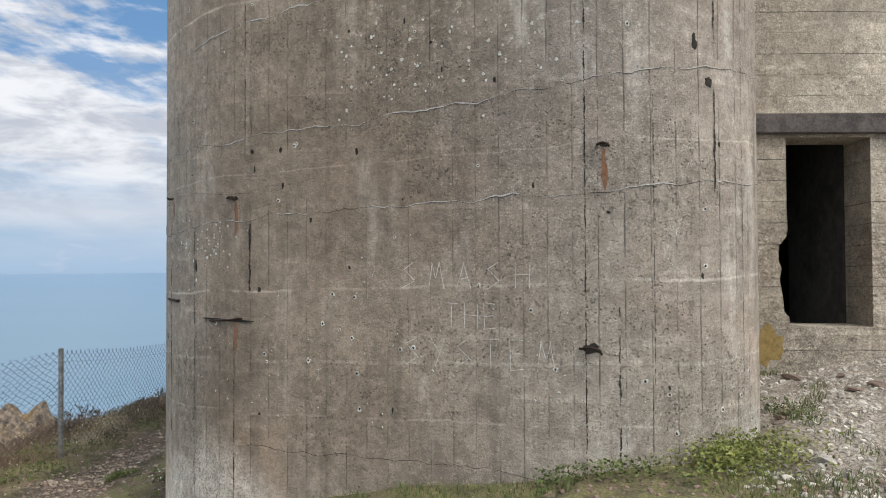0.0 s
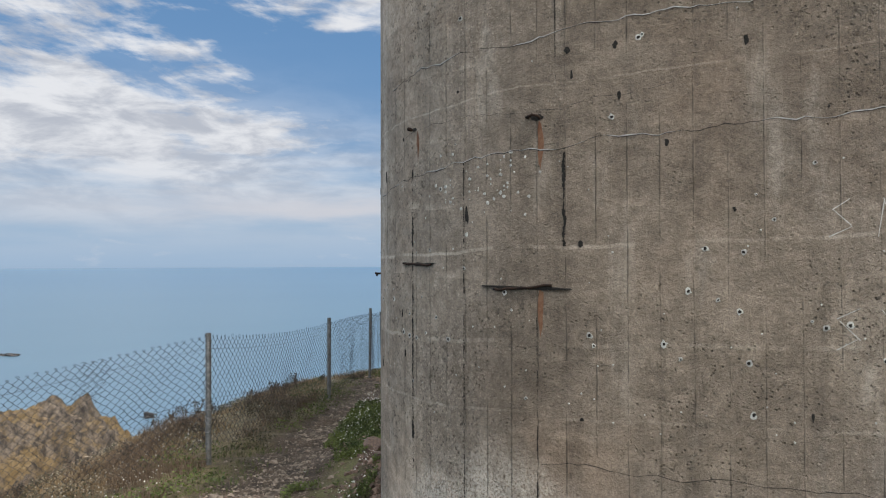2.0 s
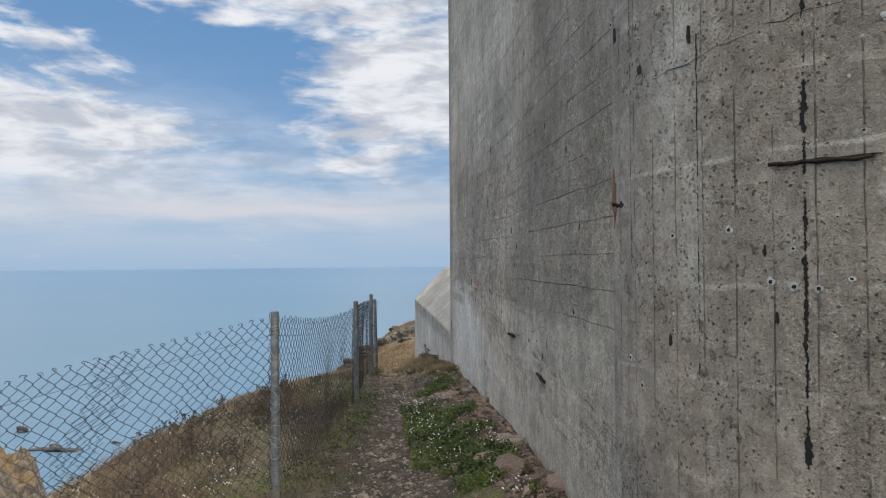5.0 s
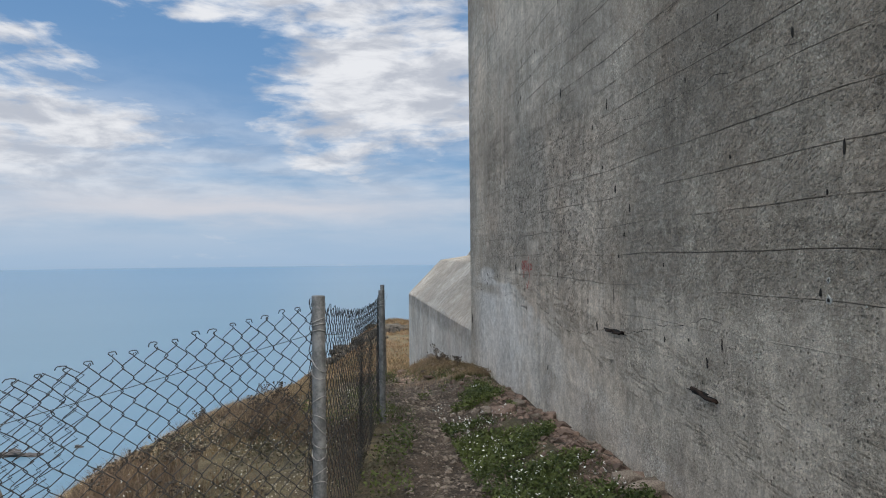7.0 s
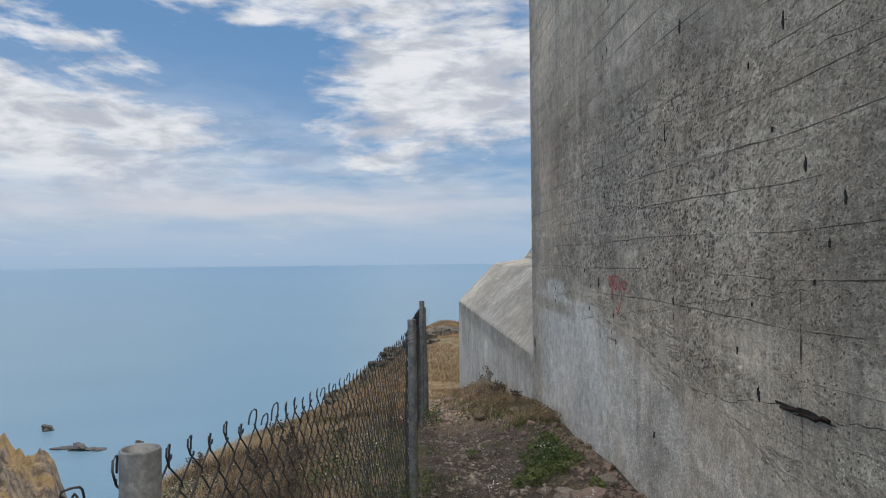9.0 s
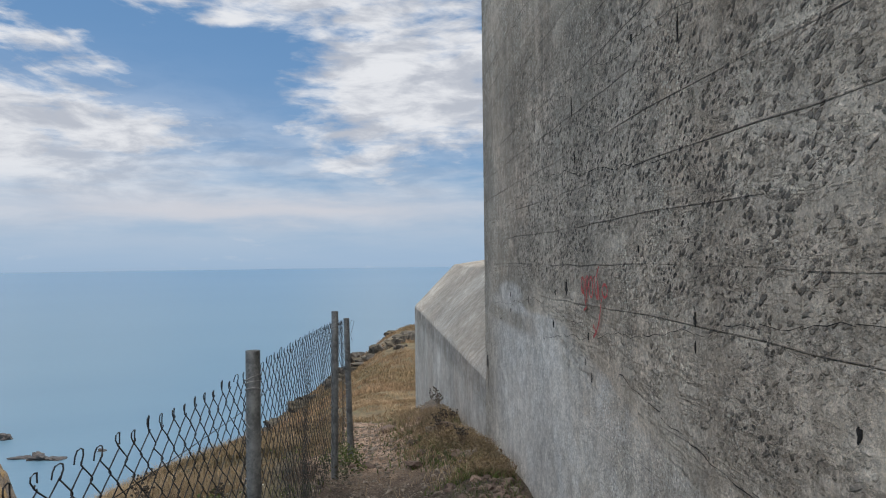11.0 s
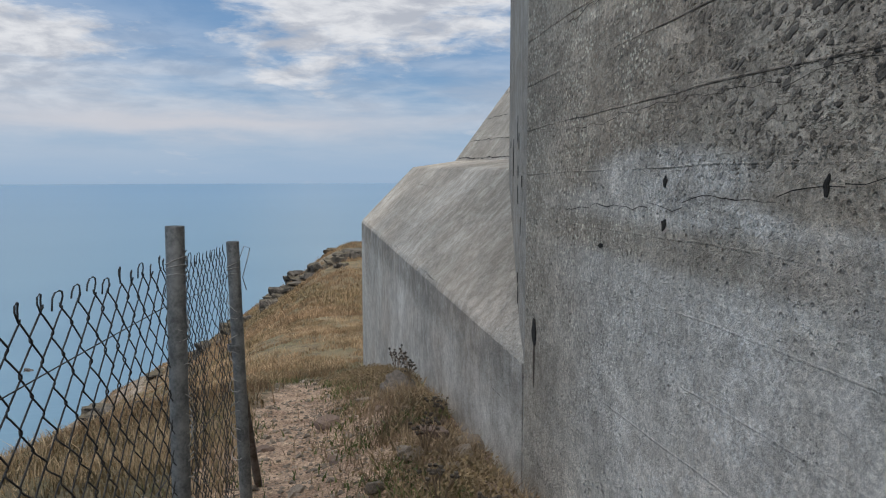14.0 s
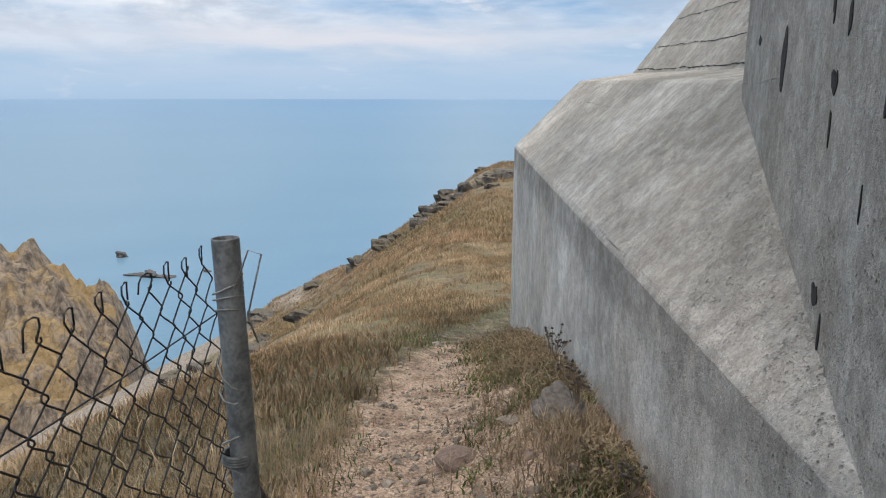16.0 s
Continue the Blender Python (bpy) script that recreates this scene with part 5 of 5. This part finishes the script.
    for low in (0.11, 0.62):
        strain.append([a + d2 * length * q / 12 + side * 0.03 + Vector((0, 0, (t0 - DROP[k]) * (1 - q / 12) + (t1 - DROP[k + 1]) * q / 12 - low - SAG[k] * math.sin(math.pi * q / 12))) for q in range(13)])
    vs, fs = tubes(strain, 0.0016, 4)
    fence_part("straining_wire", vs, fs, WIRE)
ties = []
for x, y, zt, zb in POSTS[1:]:
    for dz in (0.09, 0.11, 0.14, 0.27, 0.31, 0.42, 0.50, 0.54, 0.60, 0.64, 0.72, 0.77, 0.84, 0.88, 0.96):
        ties.append([(x + 0.0305 * math.cos(q * 0.7), y + 0.0305 * math.sin(q * 0.7), zt - dz - 0.002 * q + (0.010 + 0.022 * ((dz * 37) % 1)) * math.sin(q * 0.7 + dz * 20)) for q in range(11)])
x, y, zt = POSTS[4][:3]
ties.append([(x + 0.02, y - 0.02, zt - 0.10), (x + 0.05, y - 0.02, zt - 0.02), (x + 0.075, y - 0.015, zt - 0.03), (x + 0.06, y - 0.02, zt - 0.09), (x + 0.04, y - 0.01, zt - 0.16), (x + 0.055, y, zt - 0.22)])
for line in ties:
    vs, fs = tubes([line], 0.0021, 5)
    fence_part("tie_wire", vs, fs, TIE, "loose bright tie wire")


x, y, zt = POSTS[4][:3]
band = [[(x + 0.033 * math.cos(q * 0.5), y + 0.033 * math.sin(q * 0.5), 0.355 + 0.006 * r) for q in range(14)] for r in range(4)]
vs, fs = tubes(band, 0.0042, 6)
fence_part("clamp", vs, fs, ZINC, "zinc clamp that holds the brace")


# ---- loose stones ----
srng = random.Random(21)
variants = []
for k in range(8):
    bm = bmesh.new()
    boulder(bm, (0, 0, 0), (1, 1, 0.7), k + 1, 2, 0.30)
    me = bpy.data.meshes.new("rubble_stone")
    bm.to_mesh(me)
    bm.free()
    me.materials.append(RUBBLE if k % 3 else STONE)
    variants.append(me)


def stone(x, y, size, label, name="stone", mesh=None, flat=0.8, group="rubble by the wall"):
    ob = new(name, mesh or srng.choice(variants))
    z = float(ground_z(x, y))
    ob.matrix_basis = Matrix.LocRotScale((x, y, z + size * flat * 0.25), Euler((srng.uniform(-0.3, 0.3), srng.uniform(-0.3, 0.3), srng.uniform(0, 6.3))), (size * srng.uniform(0.8, 1.3), size * srng.uniform(0.7, 1.1), size * flat))
    tagged(ob, label, "stone", group)


for k in range(46):
    y = srng.uniform(8.0, 18.6)
    stone(-2.72 + 0.02 * (y - 7) - abs(srng.gauss(0.10, 0.16)), y, srng.choice((0.03, 0.045, 0.06, 0.075, 0.10)), "reddish broken stone lying at the wall foot")
for x, y, s in ((-2.95, 8.9, 0.16), (-3.1, 9.25, 0.11), (-2.85, 9.5, 0.12), (-3.02, 12.1, 0.13), (-2.98, 16.9, 0.10), (-2.78, 17.3, 0.12), (-3.2, 16.6, 0.07), (-2.72, 16.2, 0.09), (-3.35, 18.4, 0.11)):
    stone(x, y, s, "large reddish block of stone by the wall", "boulder")
rock = bmesh.new()
boulder(rock, (0, 0, 0), (1, 1, 0.7), 5.5, 4, 0.22, 1.4)
rock_mesh = bpy.data.meshes.new("mound_rock")
rock.to_mesh(rock_mesh)
rock.free()
rock_mesh.materials.append(GREY_STONE)
rock_mesh.polygons.foreach_set("use_smooth", [True] * len(rock_mesh.polygons))
stone(-2.80, 18.6, 0.20, "grey rounded stone among withered herbs", "boulder", rock_mesh, 0.5)
for k in range(14):
    y = srng.uniform(15.4, 19)
    stone(path_x(y) + srng.uniform(-0.3, 0.8), y, srng.uniform(0.03, 0.095), "pale weathered stone on the path", flat=0.5, group="stones on the path")
for k in range(12):
    stone(srng.uniform(2.2, 4.2), srng.uniform(5.2, 6.5), srng.uniform(0.04, 0.11), "flat pale stone among gravel", flat=0.45, group="stones by the doorway")


def scatter(name, mat, places, sizes, label, seed):
    """Many small angular stones in one mesh."""
    r = np.random.default_rng(seed)
    tet = np.array([(1, 0, -0.3), (-0.5, 0.87, -0.3), (-0.5, -0.87, -0.3), (0.45, 0.3, 0.45), (-0.5, 0.1, 0.5), (0.1, -0.5, 0.42)])
    tri = np.array([(0, 1, 3), (1, 4, 3), (1, 2, 4), (2, 5, 4), (2, 0, 5), (0, 3, 5), (3, 4, 5), (0, 2, 1)])
    n = len(places)
    v = tet[None] * (1 + r.uniform(-0.35, 0.35, (n, 6, 3)))
    t = r.uniform(0, 6.28, n)
    c, s = np.cos(t)[:, None], np.sin(t)[:, None]
    v = np.stack([v[..., 0] * c - v[..., 1] * s, v[..., 0] * s + v[..., 1] * c, v[..., 2] * 0.7], -1) * sizes[:, None, None]
    z = ground_z(places[:, 0], places[:, 1])
    v = v + np.concatenate([places, (z + sizes * 0.12)[:, None]], 1)[:, None]
    f = tri[None] + 6 * np.arange(n)[:, None, None]
    ob = mesh_ob(name, v.reshape(-1, 3).tolist(), f.reshape(-1, 3).tolist(), mat)
    return tagged(ob, label, "gravel", kind="stuff")


g = np.random.default_rng(5)
yy = np.concatenate([g.uniform(2, 14.5, 4200), g.uniform(14.5, 20, 1700), g.uniform(20, 30, 1500)])
xx = path_x(yy) + g.normal(0, 0.24, len(yy)) * np.where(yy > 14.5, 1.5, 1.0)
scatter("path_gravel", STONE, np.stack([xx, yy], 1), g.gamma(2.2, 0.0055, len(yy)) + 0.004, "loose pale stones on the trodden path", 1)
q = np.stack([g.uniform(1.7, 5.2, 5200), g.uniform(2.4, 6.7, 5200)], 1)
q = q[(q[:, 1] < 6.7) & ((q[:, 0] > 2.45) | (q[:, 1] < 4.6))]
scatter("doorway_gravel", plain_material("grey_gravel", (0.22, 0.205, 0.18), (0.47, 0.44, 0.39), 12, 0.9, vary=0.3), q, g.gamma(2.2, 0.0065, len(q)) + 0.005, "grey gravel before the doorway", 2)
yw = g.uniform(7.6, 19.5, 2600)
q = np.stack([g.uniform(-5.6, 2.6, 9000), g.uniform(2.0, 8.0, 9000)], 1)
q = q[(wavy(q[:, 0], q[:, 1], 0.5, 2.0) > -0.2) & (q[:, 0] * 0.347 + q[:, 1] * 0.938 < 4.6 + 2.5 * (q[:, 0] < -2.75))]
scatter("trodden_rubble", RUBBLE, q, g.gamma(2.0, 0.007, len(q)) + 0.004, "small brown stones strewn over the ground", 4)
scatter("wall_rubble", RUBBLE, np.stack([-2.74 + 0.02 * (yw - 7) - np.abs(g.normal(0, 0.22, 2600)), yw], 1), g.gamma(2.0, 0.009, 2600) + 0.006, "reddish rubble along the wall foot", 3)


# ---- plants ----
def blades(name, mat, places, height, width, lean, label, category, seed, bend=0.5):
    """A field of tapering bent blades in one mesh."""
    r = np.random.default_rng(seed)
    n = len(places)
    z = ground_z(places[:, 0], places[:, 1]) - 0.01
    base = np.concatenate([places, z[:, None]], 1)
    t, a = r.uniform(0, 6.28, n), r.uniform(0, 6.28, n)
    h = height * r.uniform(0.45, 1.1, n)
    ln = h * lean * r.uniform(0.2, 1.3, n)
    dirv = np.stack([np.cos(t), np.sin(t), 0 * t], 1)
    sidev = np.stack([np.cos(a), np.sin(a), 0 * a], 1) * (width * r.uniform(0.6, 1.3, n))[:, None]
    upv = np.array([0, 0, 1.0])
    mid = base + dirv * (ln * (1 - bend))[:, None] * 0.5 + upv * (h * 0.55)[:, None]
    tip = base + dirv * ln[:, None] + upv * h[:, None]
    v = np.stack([base - sidev, base + sidev, mid + sidev * 0.7, mid - sidev * 0.7, tip], 1)
    i = 5 * np.arange(n)[:, None]
    quad = i + np.array([0, 1, 2, 3])
    tri = i + np.array([3, 2, 4])
    ob = mesh_ob(name, v.reshape(-1, 3).tolist(), quad.tolist() + tri.tolist(), mat)
    return tagged(ob, label, category, kind="stuff")


def leaves(name, mat, places, lift, size, label, category, seed):
    """Small pointed leaves facing every way, in one mesh."""
    r = np.random.default_rng(seed)
    n = len(places)
    z = ground_z(places[:, 0], places[:, 1]) + lift * r.uniform(0, 1, n)
    c = np.concatenate([places, z[:, None]], 1)
    d2 = r.normal(0, 1, (n, 3))
    d2[:, 2] = np.abs(d2[:, 2]) * 0.6
    d2 /= np.linalg.norm(d2, axis=1)[:, None]
    e2 = np.cross(d2, r.normal(0, 1, (n, 3)))
    e2 /= np.linalg.norm(e2, axis=1)[:, None]
    s = (size * r.uniform(0.5, 1.3, n))[:, None]
    v = np.stack([c, c + d2 * s * 0.5 + e2 * s * 0.28, c + d2 * s, c + d2 * s * 0.5 - e2 * s * 0.28], 1)
    f = 4 * np.arange(n)[:, None] + np.array([0, 1, 2, 3])
    ob = mesh_ob(name, v.reshape(-1, 3).tolist(), f.tolist(), mat)
    return tagged(ob, label, category, kind="stuff")


def clumped(n, x0, x1, y0, y1, s, cut, seed, fx=None):
    """Places kept where a patchy field is high."""
    r = np.random.default_rng(seed)
    p = np.stack([r.uniform(x0, x1, n * 3), r.uniform(y0, y1, n * 3)], 1)
    if fx is not None:
        p[:, 0] += fx(p[:, 1])
    keep = wavy(p[:, 0], p[:, 1], s, seed) > cut
    return p[keep][:n]


def clear(p, gap=0.05):
    """Drops the places that lie inside the bunker."""
    x, y = p[:, 0], p[:, 1]
    wallx = np.where(y < 16.4, -2.70 + 0.021 * (y - 7.4), -2.5)
    inside = (x > wallx - gap) & (y > 7.2) & (y < 25.8)
    fr = (x * -0.347 + y * -0.938 < -4.66 + gap) & (x > -2.75) & (x < 2.5) & (y > 3) & (y < 8)
    return p[~(inside | fr)]


def heaped(n, seed):
    """Places crowding towards the apron's foot."""
    r = np.random.default_rng(seed)
    p = np.stack([-2.5 - np.abs(r.normal(0, 0.34, n * 2)), r.uniform(14.6, 22.5, n * 2)], 1)
    return p[wavy(p[:, 0], p[:, 1], 0.3, seed) > -0.3][:n]


def off_path(p, gap):
    """Keeps the trodden line bare, with a ragged edge."""
    r = np.random.default_rng(17)
    return p[np.abs(p[:, 0] - path_x(p[:, 1])) > gap * r.uniform(0.6, 1.2, len(p))]


def near_wall(p, reach):
    """Keeps the places near the foot of the round wall."""
    dist = np.array([np.abs(np.hypot(OUT_XY[::5, 0] - a, OUT_XY[::5, 1] - b2)).min() for a, b2 in p])
    r = np.random.default_rng(3)
    return p[dist < reach * r.uniform(0.1, 1.0, len(p)) ** 1.5]


blades("dry_grass", SLOPE_BLADE, clear(clumped(32000, -6.5, -0.35, 4.0, 13.6, 0.5, -0.6, 1, edge_x)), 0.115, 0.0030, 0.8, "short dry grass on the slope beyond the fence", "grass", 1)
blades("short_turf", blade_material("lit_tan_turf", (0.190, 0.128, 0.066), (0.470, 0.335, 0.185)), clear(clumped(30000, -6.0, -0.2, 13.4, 24, 0.5, -0.7, 1, edge_x)), 0.075, 0.0030, 0.9, "short tan turf beside the path", "grass", 19)
blades("tall_dry_grass", DRY_BLADE, clear(clumped(16000, -3.0, 0.3, 12.5, 20, 0.4, 0.2, 2, edge_x)), 0.15, 0.0024, 0.5, "tall straw-coloured grass beyond the fence", "grass", 2)
blades("brown_stalks", BROWN_STALK, clear(clumped(15000, -3.0, 0.25, 7.0, 16.0, 0.3, 0.45, 3, edge_x)), 0.22, 0.0022, 0.8, "brown withered stalks along the fence", "grass", 3)
blades("slope_grass", FAR_BLADE, off_path(clear(clumped(70000, -9.0, 4.5, 19.5, 48, 0.6, -0.5, 4, path_x)), 0.5), 0.16, 0.006, 0.7, "golden dry grass on the hillside", "grass", 4)
blades("slope_herbs", OLIVE, off_path(clear(clumped(42000, -7.0, 4.0, 17, 46, 0.7, 0.3, 5, path_x)), 0.55), 0.12, 0.007, 0.6, "dull olive scrub on the hillside", "scrub", 5)
blades("far_slope_grass", FAR_BLADE, off_path(clumped(60000, -24.0, 7.0, 42, 80, 1.1, -0.4, 15, path_x), 0.6), 0.30, 0.016, 0.7, "tufted brown grass on the far hillside", "grass", 15)
blades("far_slope_scrub", OLIVE, off_path(clumped(36000, -24.0, 7.0, 40, 80, 1.6, 0.4, 16, path_x), 0.8), 0.30, 0.020, 0.6, "olive scrub in patches on the far hillside", "scrub", 16)
blades("mid_slope_tufts", DRY_BLADE, off_path(clear(clumped(26000, -8.0, 3.0, 18, 44, 0.45, 0.9, 18, path_x)), 0.6), 0.20, 0.005, 0.7, "straw-coloured tufts on the hillside", "grass", 18)
blades("path_side_grass", GREEN_BLADE, off_path(clear(clumped(14000, -0.9, 0.95, 5.0, 24, 0.3, 0.3, 6, path_x)), 0.3), 0.07, 0.0028, 0.8, "low green grass beside the path", "grass", 6)
leaves("green_herbs", LEAF, clear(clumped(20000, -3.62, -2.85, 7.2, 14.0, 0.28, 0.15, 7)), 0.07, 0.028, "low bright green herbs beside the path", "herb", 7)
leaves("fence_herbs", LEAF, clear(clumped(9000, -0.45, 0.65, 6.5, 16.5, 0.3, 0.9, 8, edge_x)), 0.16, 0.030, "dark green herbs at the fence foot", "herb", 8)
leaves("fence_scrub", DARK_LEAF, clear(clumped(9000, -0.75, 0.55, 6.2, 15.5, 0.36, 0.75, 41, edge_x)), 0.15, 0.026, "dark low scrub along the fence foot", "scrub", 41)
leaves("crest_scrub", DARK_LEAF, clear(clumped(12000, -2.6, -0.5, 5.0, 15.5, 0.40, 0.9, 42, edge_x)), 0.14, 0.026, "dark low scrub on the slope", "scrub", 42)
leaves("slope_flowers", PALE_HEAD, clear(clumped(5000, -3.0, 0.2, 4.5, 15.0, 0.3, 0.3, 43, edge_x)), 0.16, 0.016, "straw-coloured dead flower heads on the slope", "flower", 43)
r_bush = np.random.default_rng(51)
leaves("wall_foot_bush", blade_material("yellow_green_leaf", (0.045, 0.062, 0.012), (0.215, 0.230, 0.050)), np.stack([r_bush.normal(1.84, 0.20, 3200), r_bush.normal(4.42, 0.13, 3200)], 1), 0.15, 0.026, "yellow-green weeds in a clump at the wall foot", "herb", 51)
leaves("tower_herbs", LEAF, clear(near_wall(clumped(30000, 0.2, 3.4, 3.6, 6.3, 0.25, 0.2, 9), 0.45)), 0.10, 0.028, "yellow-green weeds at the foot of the round wall", "herb", 9)
blades("tower_grass", GREEN_BLADE, clear(clumped(26000, -5.0, 3.2, 2.4, 6.8, 0.35, -0.1, 10)), 0.09, 0.003, 0.8, "short grass before the round wall", "grass", 10)
blades("mound_leaves", LEAF, clear(heaped(15000, 31)), 0.07, 0.006, 0.9, "low green herbs on the mound by the wall", "herb", 31)
blades("mound_straw", DRY_BLADE, clear(heaped(4000, 33)), 0.11, 0.0032, 0.8, "pale straw among the herbs by the wall", "grass", 33)
blades("mound_stalks", blade_material("tan_stalks", (0.120, 0.085, 0.050), (0.340, 0.245, 0.145)), clear(heaped(15000, 11)), 0.13, 0.0032, 0.8, "withered brown herbs heaped by the wall", "herb", 11)
leaves("mound_leaves", blade_material("withered_leaf", (0.105, 0.076, 0.040), (0.290, 0.205, 0.100)), clear(heaped(15000, 12)), 0.12, 0.022, "withered leaves by the wall foot", "herb", 12)
leaves("white_flowers", PETAL, clear(np.concatenate([clumped(700, -3.6, -2.9, 7.2, 13.5, 0.3, 0.2, 13), clumped(900, -1.6, 0.1, 7.0, 15.0, 0.35, 0.4, 14, edge_x)])), 0.12, 0.020, "small white flowers among the herbs", "flower", 13)



def seed_plant(x, y, tall, seed, label="withered plant with dark seed heads beside the path"):
    """A dried herb: branching stems that end in small heads."""
    r = random.Random(seed)
    z = float(ground_z(x, y))
    root = empty("withered_plant", pose(x, y, z))
    tagged(root, label, "plant", "withered plants")
    stems, tips = [], []
    for k in range(r.randint(6, 10)):
        a, ln = r.uniform(0, 6.28), tall * r.uniform(0.6, 1.05)
        lean = r.uniform(0.1, 0.45) * ln
        p0, p1 = Vector((0, 0, -0.02)), Vector((math.cos(a) * lean * 0.45, math.sin(a) * lean * 0.45, ln * 0.55))
        p2 = Vector((math.cos(a) * lean, math.sin(a) * lean, ln))
        stems.append([p0, p1, p2])
        tips.append(p2)
        for j in range(2):
            q1 = p1.lerp(p2, r.uniform(0.1, 0.7))
            q2 = q1 + Vector((r.uniform(-0.5, 0.5), r.uniform(-0.5, 0.5), r.uniform(0.3, 0.8))) * tall * 0.28
            stems.append([q1, q1.lerp(q2, 0.5), q2])
            tips.append(q2)
    vs, fs = tubes(stems, 0.0022, 4)
    mesh_ob("stalk", vs, fs, BROWN_STALK, root)
    bm = bmesh.new()
    for k, p in enumerate(tips):
        boulder(bm, p, (0.011, 0.011, 0.009), seed + k, 1, 0.3, 2.0)
    part("seed_head", bm, plain_material("dark_seed_head", (0.03, 0.024, 0.018), (0.10, 0.08, 0.06), 30, 0.9, bump=0.0) if "dark_seed_head" not in bpy.data.materials else bpy.data.materials["dark_seed_head"], root)["kind"] = "stuff"


prng = random.Random(3)
for x, y, tall in ((-2.72, 18.6, 0.34), (-2.62, 20.2, 0.36), (-2.68, 17.7, 0.22), (-2.9, 16.9, 0.24), (-3.0, 16.0, 0.25), (-2.85, 15.6, 0.22)):
    seed_plant(x, y, tall, int(y * 10))
for k in range(38):
    y = prng.uniform(7.0, 16)
    seed_plant(float(edge_x(y)) - prng.uniform(0.2, 2.2), y, prng.uniform(0.16, 0.30), 100 + k, "withered plant on the slope beyond the fence")


# ---- far rocks ----
def headland():
    """A craggy spur of cliff across the cove, its flank falling to the sea."""
    xs2, ys2 = np.arange(-112, -34, 0.4), np.arange(64, 146, 0.4)
    X, Y = np.meshgrid(xs2, ys2)
    d2 = np.hypot(X + 3.5, Y - 9)
    azd = np.degrees(np.arctan2(X + 3.5, Y - 9))
    crest = curve(azd, (-75, -50, -38, -33.5, -31, -29, -27.3, -26.0, -24.8, -23.8, -22, -10), (-10, -16, -21, -22.4, -21.0, -21.0, -23.6, -26.4, -27.6, -33, -46, -60))
    off = (d2 - 108) / 26
    Z = crest - 17 * soft(np.abs(off) - 0.25, 0.12)
    crag = np.array([noise.ridged_multi_fractal(Vector((x * 0.11, y * 0.085, 3.0)), 0.75, 2.1, 6, 1.0, 2.0) for x, y in zip(X.ravel(), Y.ravel())]).reshape(X.shape)
    Z = Z + 3.8 * (crag - 1.2) + 0.9 * wavy(X, Y, 6.0, 1.0) + 0.5
    Z = np.maximum(Z, -52)
    k = len(xs2)
    ii = np.arange(X.size).reshape(X.shape)
    f = np.stack([ii[:-1, :-1], ii[:-1, 1:], ii[1:, 1:], ii[1:, :-1]], -1).reshape(-1, 4)
    zz = Z.ravel()
    f = f[(zz[f] > -50).any(1)]
    ob = mesh_ob("headland", np.stack([X, Y, Z], -1).reshape(-1, 3).tolist(), f.tolist(), OCHRE_ROCK)
    tagged(ob, "craggy ochre-lichened rock headland across the cove", "cliff")


headland()


def islet(x, y, blobs, label):
    bm = bmesh.new()
    for k, (a, b2, s, h) in enumerate(blobs):
        boulder(bm, (x + a, y + b2, SEA_Z + h * 0.1), (s, s * 0.6, h), x + k, 3, 0.45, 3.0)
    ob = part("sea_rock", bm, WET_ROCK)
    tagged(ob, label, "rock", "rocks in the sea")


islet(-79, 188, ((0, 0, 2.4, 1.3), (-3.6, 1, 2.2, 0.55), (3.8, -1, 2.2, 0.5)), "low dark wave-washed rock in the sea")
islet(-96, 209, ((0, 0, 1.4, 1.1),), "small dark rock standing in the sea")
islet(-66.5, 193, ((0, 0, 1.0, 0.5),), "small dark rock awash in the sea")
islet(-224, 343, ((0, 0, 3.5, 1.1), (-7, 2, 3.0, 0.8)), "distant dark rocks awash in the sea")

# crags along the brow of the hill
crng = random.Random(8)
for k in range(40):
    y = crng.uniform(64, 80) if k % 2 else crng.uniform(46, 76)
    u = crng.uniform(-1, 9) if k % 2 else crng.uniform(8, 24)
    x = float(edge_x(y)) - u
    bm = bmesh.new()
    s = crng.uniform(0.35, 0.95)
    boulder(bm, (0, 0, s * 0.15), (s * crng.uniform(0.8, 1.6), s * crng.uniform(0.7, 1.2), s * crng.uniform(0.45, 0.9)), k * 3 + 0.5, 3, 0.62, 1.25)
    ob = part("crag", bm, GREY_ROCK)
    ob.matrix_basis = pose(x, y, float(ground_z(x, y)) - 0.1)
    tagged(ob, "grey weathered crag on the hillside", "rock", "crags on the hill")
